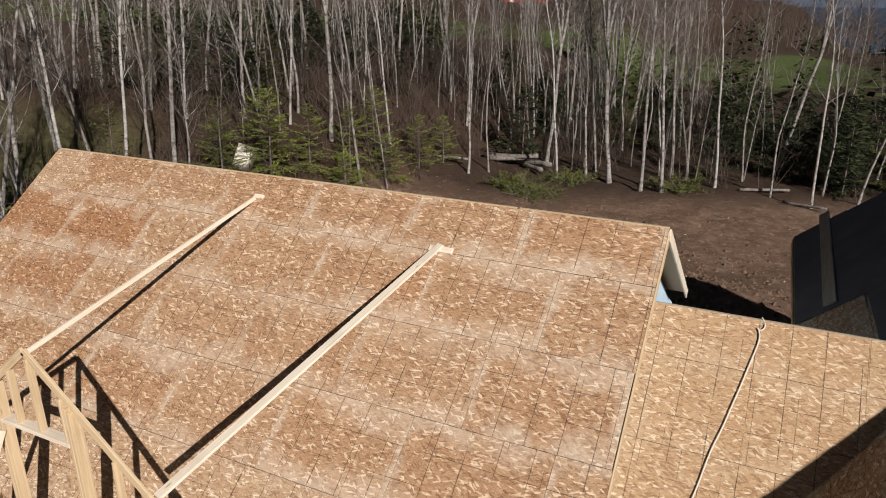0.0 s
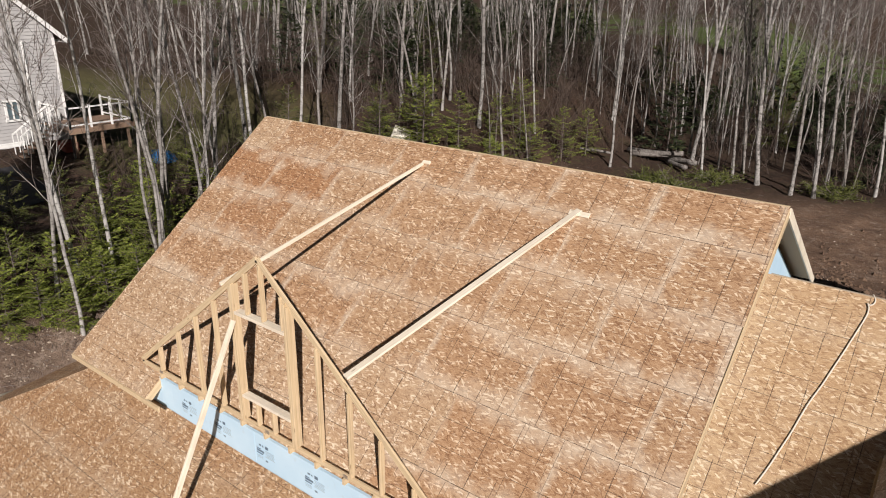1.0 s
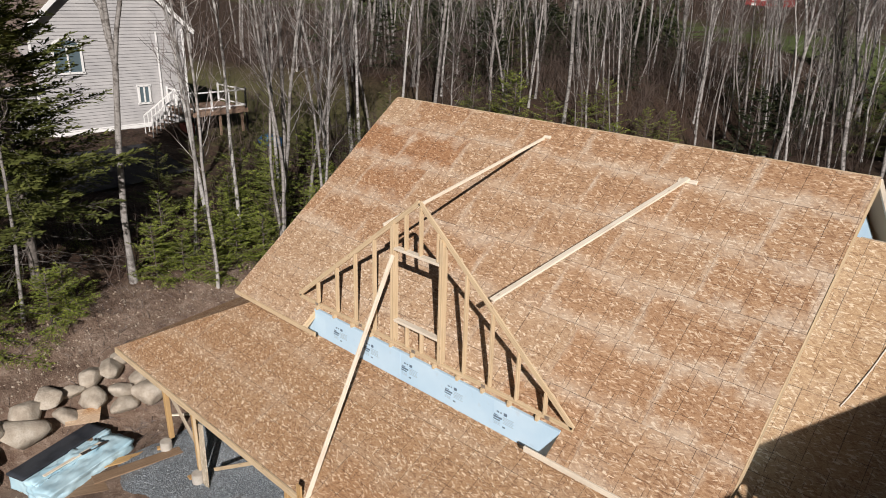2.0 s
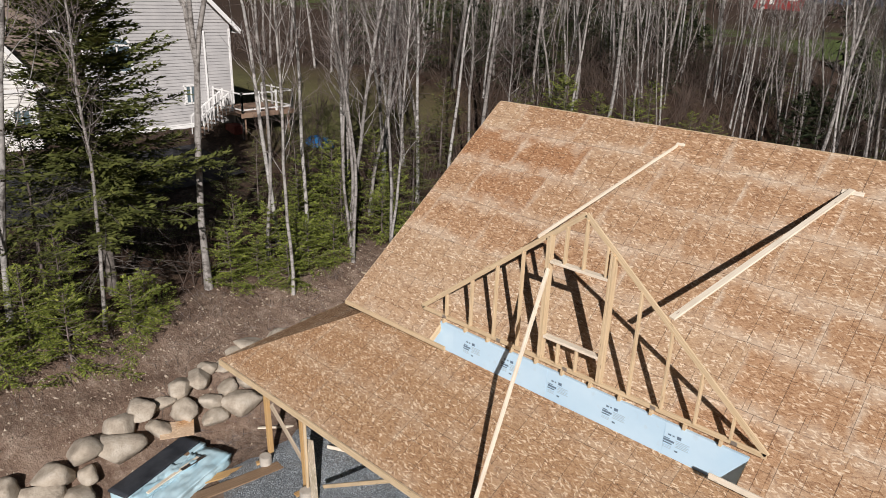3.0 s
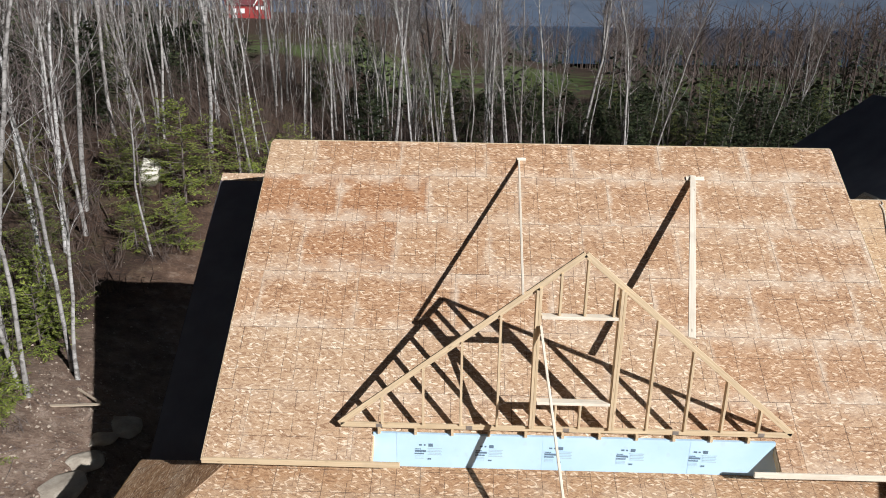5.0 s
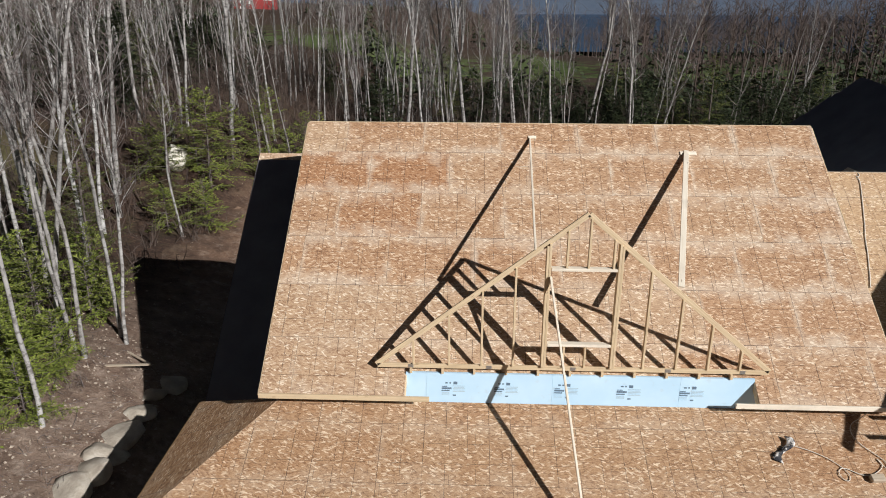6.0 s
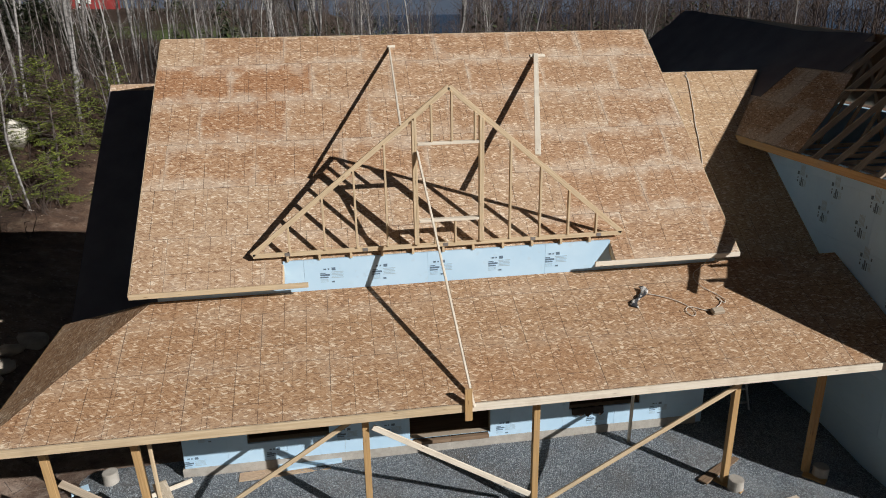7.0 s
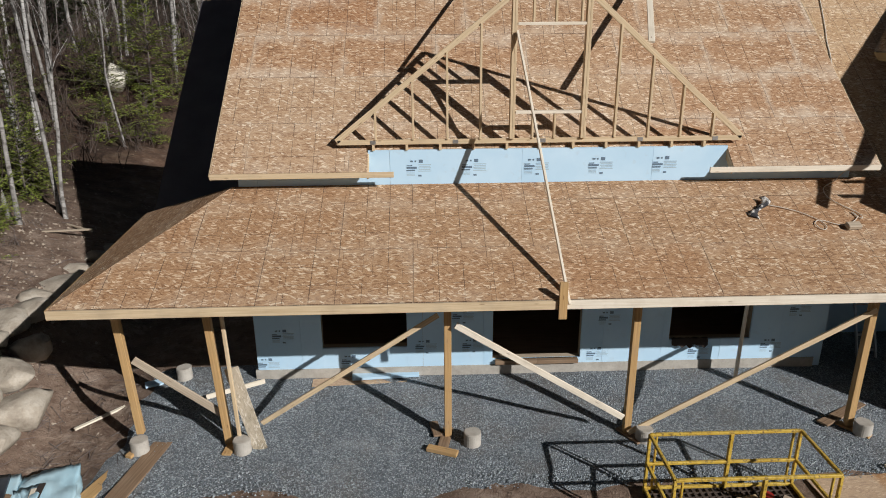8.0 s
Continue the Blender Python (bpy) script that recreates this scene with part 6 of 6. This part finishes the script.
# brush heaps and logs at the edge of the yard
def brush_heap(x, y, size, seed, green=True):
    rnd = random.Random(seed)
    hp = empty("brush_heap", "heap of cut green boughs and sticks at the yard's edge", "brush heap", "brush heaps", at=(x, y, ground_z(x, y)))
    vs, fs, lv, lfc = [], [], [], []
    for _ in range(55):
        p = Vector((rnd.gauss(0, size * 0.5), rnd.gauss(0, size * 0.35), rnd.uniform(0.0, 0.25)))
        st = grow(rnd, p, Vector((rnd.gauss(0, 1), rnd.gauss(0, 1), rnd.uniform(-0.1, 0.45))), rnd.uniform(0.8, 2.0), 3, 0.15, -0.02)
        tube(vs, fs, st, [0.03, 0.02, 0.014, 0.006], 3)
        for q in range(44):
            c = st[rnd.randint(0, 2)].lerp(st[rnd.randint(1, 3)], rnd.random())
            d = Vector((rnd.gauss(0, 1), rnd.gauss(0, 1), rnd.gauss(0.1, 0.6))).normalized()
            w = d.cross(Vector((rnd.gauss(0, 1), rnd.gauss(0, 1), 1))).normalized() * 0.018
            o = len(lv)
            lv += [c, c + d * 0.14 + w, c + d * 0.30, c + d * 0.14 - w]
            lfc.append((o, o + 1, o + 2, o + 3))
    raw("sticks", vs, fs, TWIG, hp)
    raw("needles", lv, lfc, NEEDLE, hp)


brush_heap(0.3, 35.8, 1.5, 11)
brush_heap(1.6, 40.4, 1.3, 12)
brush_heap(8.4, 41.0, 1.3, 13, False)
brush_heap(-1.5, 37.4, 1.1, 14)


def log(x, y, length, r, turn, tilt, seed):
    rnd = random.Random(seed)
    vs, fs = [], []
    st = grow(rnd, Vector((0, 0, 0)), Vector((1, 0, 0)), length, 6, 0.03, 0.0)
    tube(vs, fs, st, [r * (1.1 - 0.05 * i) for i in range(7)], 9)
    o = len(vs)
    fs += [tuple(range(8, -1, -1)), tuple(range(o - 9, o))]
    ob = tagged(raw("log", vs, fs, SAPLING, smooth=True), "cut grey log lying at the edge of the wood", "log", "logs")
    ob.matrix_basis = pose(x, y, ground_z(x, y) + r, 0, -tilt, turn)


for i, (x, y, l, r, a, t) in enumerate(((-5.6, 43.0, 4.2, 0.20, -5, 2), (-5.0, 42.4, 3.4, 0.16, 12, 0), (-3.4, 43.8, 3.6, 0.22, -28, 3), (-2.4, 42.6, 2.6, 0.18, -48, 0), (-7.4, 38.6, 2.2, 0.10, 14, 0), (12.0, 42.2, 3.0, 0.10, 20, 0), (14.5, 40.5, 2.6, 0.09, -30, 0))):
    log(x, y, l, r, a, t, 60 + i)


# ---- neighbouring house ----
SIDING = None


def siding_material():
    k = Mat("grey_siding", 0.7)
    c = k.coord("Object")
    n = k.noise(c, 1.2, 4)
    return k.color(k.ramp(n, ((0.3, (0.39, 0.385, 0.39)), (0.7, (0.48, 0.472, 0.47)))))


def shingle_material(name, a, b):
    k = Mat(name, 0.9)
    c = k.coord("Object")
    n = k.noise(k.mapped(c, (3, 3, 3)), 2.0, 5)
    h = k.cells(k.mapped(c, (3.2, 3.2, 7)), 1.0)
    sep = k.node("ShaderNodeSeparateColor")
    k.link(h, sep.inputs[0])
    col = k.mix(0.5, k.ramp(n, ((0.3, a), (0.7, b))), k.ramp(sep.outputs[0], ((0, a), (1, b))))
    k.bump(sep.outputs[0], 0.3, 0.02)
    return k.color(col)


SIDING = siding_material()
CREAM = speckled("cream_siding", ((0.70, 0.69, 0.66), (0.79, 0.78, 0.75)), 1.0, 0.7, 0.1)
TRIM = Mat("white_trim", 0.5).color((0.80, 0.80, 0.79))
SHINGLE = shingle_material("brown_shingles", (0.15, 0.115, 0.095), (0.25, 0.20, 0.17))
GLASS = Mat("window_glass", 0.08).color((0.10, 0.14, 0.16))
DECKWOOD = wood_material("deck_boards", (0.20, 0.13, 0.09), (0.32, 0.22, 0.16))


def lapped_wall(name, parent, x, outline, material, course=0.17):
    """A wall facing +x whose outline is (y, z) points, with lapped siding courses."""
    bm = bmesh.new()
    z0, z1 = min(p[1] for p in outline), max(p[1] for p in outline)
    z = z0
    while z < z1 - 1e-6:
        zt = min(z + course, z1)
        band = clip(clip(list(outline), 0, 1, zt), 0, -1, -z)
        if len(band) >= 3:
            vs = [bm.verts.new((x + (0.045 if q[1] < (z + zt) / 2 else 0.006), q[0], q[1])) for q in band]
            f = bm.faces.new(vs)
            f.normal_update()
            if f.normal.x < 0:
                f.normal_flip()
            lo = sorted(q[0] for q in band if abs(q[1] - z) < 1e-5)
            if len(lo) >= 2:
                bm.faces.new([bm.verts.new(p) for p in ((x + 0.006, lo[0], z), (x + 0.045, lo[0], z), (x + 0.045, lo[-1], z), (x + 0.006, lo[-1], z))])
        z += course
    bmesh.ops.remove_doubles(bm, verts=bm.verts, dist=0.0008)
    return part(name, bm, material, parent)


def house_window(parent, x, y, z, w, h, arch=False, grid=1):
    bm = bmesh.new()
    for a, b, s, t in ((0, h / 2, w + 0.2, 0.10), (0, -h / 2, w + 0.2, 0.10), (-w / 2, 0, 0.10, h), (w / 2, 0, 0.10, h), (0, 0, 0.07, h)):
        add_box(bm, (x + 0.06, y + a, z + b), (0.10, s, t))
    if arch:
        for i in range(9):
            a0, a1 = math.pi * i / 9, math.pi * (i + 1) / 9
            add_board(bm, (x + 0.06, y + math.cos(a0) * w / 2, z + h / 2 + math.sin(a0) * w * 0.28), (x + 0.06, y + math.cos(a1) * w / 2, z + h / 2 + math.sin(a1) * w * 0.28), 0.10, 0.10, (1, 0, 0), 0)
    win = part("window", bm, TRIM, parent, "white-framed window")
    bm = bmesh.new()
    add_box(bm, (x + 0.045, y, z), (0.02, w, h))
    if arch:
        pts = [(x + 0.05, y + math.cos(math.pi * i / 12) * w / 2, z + h / 2 + math.sin(math.pi * i / 12) * w * 0.28) for i in range(13)]
        bm.faces.new([bm.verts.new(p) for p in pts])
    part("pane", bm, GLASS, win)


def neighbour_house():
    nb = empty("neighbour_house", "two-storey house with grey siding, brown roof and white trim", "house")
    X, Y0, Y1, G = -24.0, 3.5, 11.5, 3.2
    ap = (7.5, 12.9)
    lapped_wall("wall", nb, X, [(Y0, G), (Y1, G), (Y1, 9.35), ap, (Y0, 8.75 + 0.6)], SIDING)
    bm = bmesh.new()
    add_box(bm, (X - 5.0, 7.5, (G + 9.2) / 2), (9.96, 7.9, 9.2 - G))
    part("wall", bm, SIDING, nb)
    for y0, z0, s in ((Y1 + 0.45, 8.95, -1), (Y0 - 0.45, 8.95, 1)):
        fm = slope_frame((X + 0.4 if s < 0 else X - 10.4, y0, z0), (-1, 0, 0) if s < 0 else (1, 0, 0), (0, s, (13.05 - z0) / 4.45))
        L = math.hypot(4.45, 13.05 - z0)
        slab("roof", [[(0, 0), (10.8, 0), (10.8, L), (0, L)]], 0.10, SHINGLE, nb, fm)
        board("rake_trim", (X + 0.42, y0, z0 - 0.10), (X + 0.42, 7.5, 12.95), 0.22, 0.04, TRIM, nb)
        board("eave_trim", (X + 0.42, y0, z0 - 0.10), (X - 10.3, y0, z0 - 0.10), 0.20, 0.05, TRIM, nb)
    for y in (Y0 + 0.05, Y1 - 0.05):
        board("corner_trim", (X + 0.05, y, G), (X + 0.05, y, 9.0), 0.12, 0.05, TRIM, nb, (0, 1, 0))
    board("downpipe", (X + 0.09, 9.9, G + 1.0), (X + 0.09, 9.9, 8.9), 0.08, 0.06, TRIM, nb, (0, 1, 0))
    house_window(nb, X, 5.2, 7.6, 1.35, 1.30, True)
    house_window(nb, X, 8.9, 5.6, 0.6, 0.95)
    lapped_wall("foundation", nb, X + 0.02, [(Y0, G - 0.4), (9.2, G - 0.4), (9.2, G + 0.9), (Y0, G + 0.9)], TRIM)
    # lower wing with its own roof and a cream cross gable
    bm = bmesh.new()
    add_box(bm, (-28.6, -1.3, 4.75), (8.9, 9.4, 3.5))
    part("wall", bm, CREAM, nb)
    lapped_wall("wall", nb, -24.1, [(-6.0, 3.0), (3.45, 3.0), (3.45, 6.5), (-6.0, 6.5)], SIDING)
    fm = slope_frame((-23.55, -6.3, 6.5), (0, 1, 0), (-1, 0, 0.75))
    slab("roof", [[(0, 0), (9.8, 0), (9.8, 5.9), (0, 5.9)]], 0.12, SHINGLE, nb, fm)
    fm = slope_frame((-33.1, 3.5, 6.5), (0, -1, 0), (1, 0, 0.75))
    slab("roof", [[(0, 0), (9.8, 0), (9.8, 5.9), (0, 5.9)]], 0.12, SHINGLE, nb, fm)
    board("eave_trim", (-23.52, -6.3, 6.42), (-23.52, 3.5, 6.42), 0.18, 0.05, TRIM, nb)
    lapped_wall("gable_wall", nb, -23.6, [(-2.9, 3.0), (1.1, 3.0), (1.1, 7.0), (-0.9, 9.6), (-2.9, 7.0)], CREAM)
    bm = bmesh.new()
    add_box(bm, (-25.1, -0.9, 5.0), (2.9, 3.96, 4.0))
    part("wall", bm, CREAM, nb)
    for s, y0 in ((1, -3.2), (-1, 1.4)):
        fm = slope_frame((-28.0 if s > 0 else -23.2, y0, 6.63), (1, 0, 0) if s > 0 else (-1, 0, 0), (0, s, 1.32))
        slab("roof", [[(0, 0), (4.8, 0), (4.8, 3.82), (0, 3.82)]], 0.10, SHINGLE, nb, fm)
        board("rake_trim", (-23.18, y0, 6.53), (-23.18, -0.9, 9.58), 0.2, 0.04, TRIM, nb)
    board("corner_trim", (-23.56, 1.05, 3.0), (-23.56, 1.05, 6.9), 0.12, 0.05, TRIM, nb, (0, 1, 0))
    for y, z, w, h in ((-0.5, 7.75, 0.85, 1.25), (-0.95, 5.35, 0.85, 1.3), (0.4, 5.05, 0.75, 1.05)):
        house_window(nb, -23.6, y, z, w, h)
    # deck at the back corner
    for i in range(22):
        board("deck_board", (-24.0 + 0.14 * i, 10.1, 4.82), (-24.0 + 0.14 * i, 13.5, 4.82), 0.13, 0.04, DECKWOOD, nb, (1, 0, 0))
    for p, q in (((-21.0, 10.2), (-21.0, 13.4)), ((-24.0, 13.4), (-21.0, 13.4)), ((-23.9, 10.2), (-21.0, 10.2))):
        for z in (5.85, 5.0):
            board("rail", (*p, z), (*q, z), 0.07, 0.06, TRIM, nb)
        n = 3
        for i in range(n + 1):
            a = Vector((*p, 0)).lerp(Vector((*q, 0)), i / n)
            board("rail_post", (a.x, a.y, 3.4 if i in (0, n) else 4.8), (a.x, a.y, 5.95), 0.09, 0.09, TRIM, nb, (1, 0, 0))
    for s in (0, 1):
        board("stair_rail", (-23.0 + 0.9 * s, 10.1, 5.8), (-23.0 + 0.9 * s, 8.3, 4.6), 0.07, 0.06, TRIM, nb)
        for i in range(9):
            t = i / 8
            board("baluster", (-23.0 + 0.9 * s, 10.1 - 1.8 * t, 4.75 - 1.2 * t), (-23.0 + 0.9 * s, 10.1 - 1.8 * t, 5.8 - 1.2 * t), 0.04, 0.04, TRIM, nb, (1, 0, 0))
    for i in range(7):
        t = (i + 0.5) / 7
        board("stair_tread", (-23.0, 10.1 - 1.8 * t, 4.7 - 1.2 * t), (-22.1, 10.1 - 1.8 * t, 4.7 - 1.2 * t), 0.28, 0.04, DECKWOOD, nb, (0, 1, 0))
    for y in (10.4, 11.8, 13.2):
        board("deck_beam", (-23.9, y, 4.68), (-21.0, y, 4.68), 0.22, 0.09, DECKWOOD, nb)
        board("deck_post", (-21.15, y, 3.0), (-21.15, y, 4.6), 0.12, 0.12, DECKWOOD, nb, (1, 0, 0))
    board("fascia", (-20.96, 10.1, 4.70), (-20.96, 13.5, 4.70), 0.24, 0.04, DECKWOOD, nb)
    bm = bmesh.new()
    add_box(bm, (-22.5, 10.6, 3.75), (1.0, 0.7, 0.5), None, 0.05)
    part("storage_box", bm, speckled("red_boards", ((0.14, 0.035, 0.03), (0.24, 0.07, 0.05)), 2.0), nb, "red storage box under the deck")


neighbour_house()


def far_red_house():
    rh = empty("red_house", "small red house with a dark red roof across the meadow", "house", at=(-64.5, 221, ground_z(-64.5, 221) - 1.5))
    rh.rotation_euler.z = radians(12)
    red = speckled("red_clapboard", ((0.22, 0.03, 0.03), (0.30, 0.05, 0.045)), 0.8)
    bm = bmesh.new()
    add_box(bm, (0, 0, 2.6), (13, 8, 5.6))
    part("wall", bm, red, rh)
    for s in (1, -1):
        fm = slope_frame((-7 * s, -4.5 * s, 5.2), (s, 0, 0), (0, s, 0.85))
        slab("roof", [[(0, 0), (14, 0), (14, 5.95), (0, 5.95)]], 0.2, shingle_material("maroon_roof", (0.10, 0.03, 0.035), (0.16, 0.05, 0.055)), rh, fm)
    fm = None
    bm = bmesh.new()
    vs = [bm.verts.new(p) for p in ((2, -4.3, 5.0), (6, -4.3, 5.0), (4, -4.3, 8.0), (2, 0, 5.0), (6, 0, 5.0), (4, 0, 8.0))]
    for f in ((0, 1, 2), (0, 2, 5, 3), (1, 4, 5, 2)):
        bm.faces.new([vs[i] for i in f])
    part("dormer", bm, red, rh)
    board("rake_trim", (1.8, -4.36, 4.9), (4, -4.36, 8.1), 0.35, 0.08, TRIM, rh)
    board("rake_trim", (6.2, -4.36, 4.9), (4, -4.36, 8.1), 0.35, 0.08, TRIM, rh)
    for x, z in ((3.2, 4.6), (4.8, 4.6), (4, 6.3), (-4, 3.5), (-1.5, 3.5), (-4, 1.5)):
        bm = bmesh.new()
        add_box(bm, (x, -4.05, z), (1.3, 0.12, 1.4))
        part("window", bm, TRIM, rh, "white window")


far_red_house()

# blue play tent on the lawn
bm = bmesh.new()
bmesh.ops.create_icosphere(bm, subdivisions=2, radius=1.0)
for v in bm.verts:
    v.co = Vector((v.co.x * 1.0, v.co.y * 0.7, max(0.0, v.co.z) * 0.55 * (1 + 0.2 * noise.noise(v.co * 3))))
single("blue_tarp", bm, Mat("blue_tarp", 0.5).color((0.02, 0.13, 0.32)), "crumpled bright blue tarpaulin on the lawn", "tarp").location = (-18.6, 13.4, ground_z(-18.6, 13.4) - 0.02)

# neighbour's asphalt drive
vs, fs = [], []
n = 14
for i in range(n + 1):
    t = i / n
    cy = -18.0 + 25.5 * t
    for s in (-1, 1):
        px = -17.6 + s * (2.7 + 0.5 * math.sin(5 * t + s)) - 1.5 * t ** 3
        vs.append((px, cy, ground_z(px, cy) + 0.07))
for i in range(n):
    fs.append((2 * i, 2 * i + 1, 2 * i + 3, 2 * i + 2))
tagged(raw("drive", vs, fs, speckled("asphalt", ((0.016, 0.016, 0.019), (0.034, 0.034, 0.039)), 3.0)), "dark asphalt drive beside the neighbouring house", "drive", kind="structure")

# lake and far shore
wm = Mat("lake_water", 0.25)
wm.bump(wm.noise(wm.mapped(wm.coord("Object"), (0.05, 0.2, 1)), 1.0, 4), 0.3, 0.3)
WATER = wm.color((0.035, 0.075, 0.15))
tagged(raw("lake", [(20, 300, -6.5), (2900, 300, -6.5), (2900, 2900, -6.5), (-200, 2900, -6.5)], [(0, 1, 2, 3)], WATER), "blue lake water beyond the woods", "water", kind="structure")
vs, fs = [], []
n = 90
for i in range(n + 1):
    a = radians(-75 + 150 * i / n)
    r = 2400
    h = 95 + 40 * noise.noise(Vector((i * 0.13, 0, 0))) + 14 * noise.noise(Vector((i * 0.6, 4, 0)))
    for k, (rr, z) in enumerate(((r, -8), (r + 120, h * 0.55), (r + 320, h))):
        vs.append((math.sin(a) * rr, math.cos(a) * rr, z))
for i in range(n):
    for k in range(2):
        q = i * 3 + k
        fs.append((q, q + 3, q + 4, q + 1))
# the blue is distance haze painted into the hills' base colour
tagged(raw("backdrop", vs, fs, speckled("haze_tinted_hills", ((0.06, 0.085, 0.13), (0.10, 0.125, 0.17)), 0.01, 0.95, 0.0), smooth=True), "far wooded hills with blue distance haze put into their colour", "hills", kind="structure")
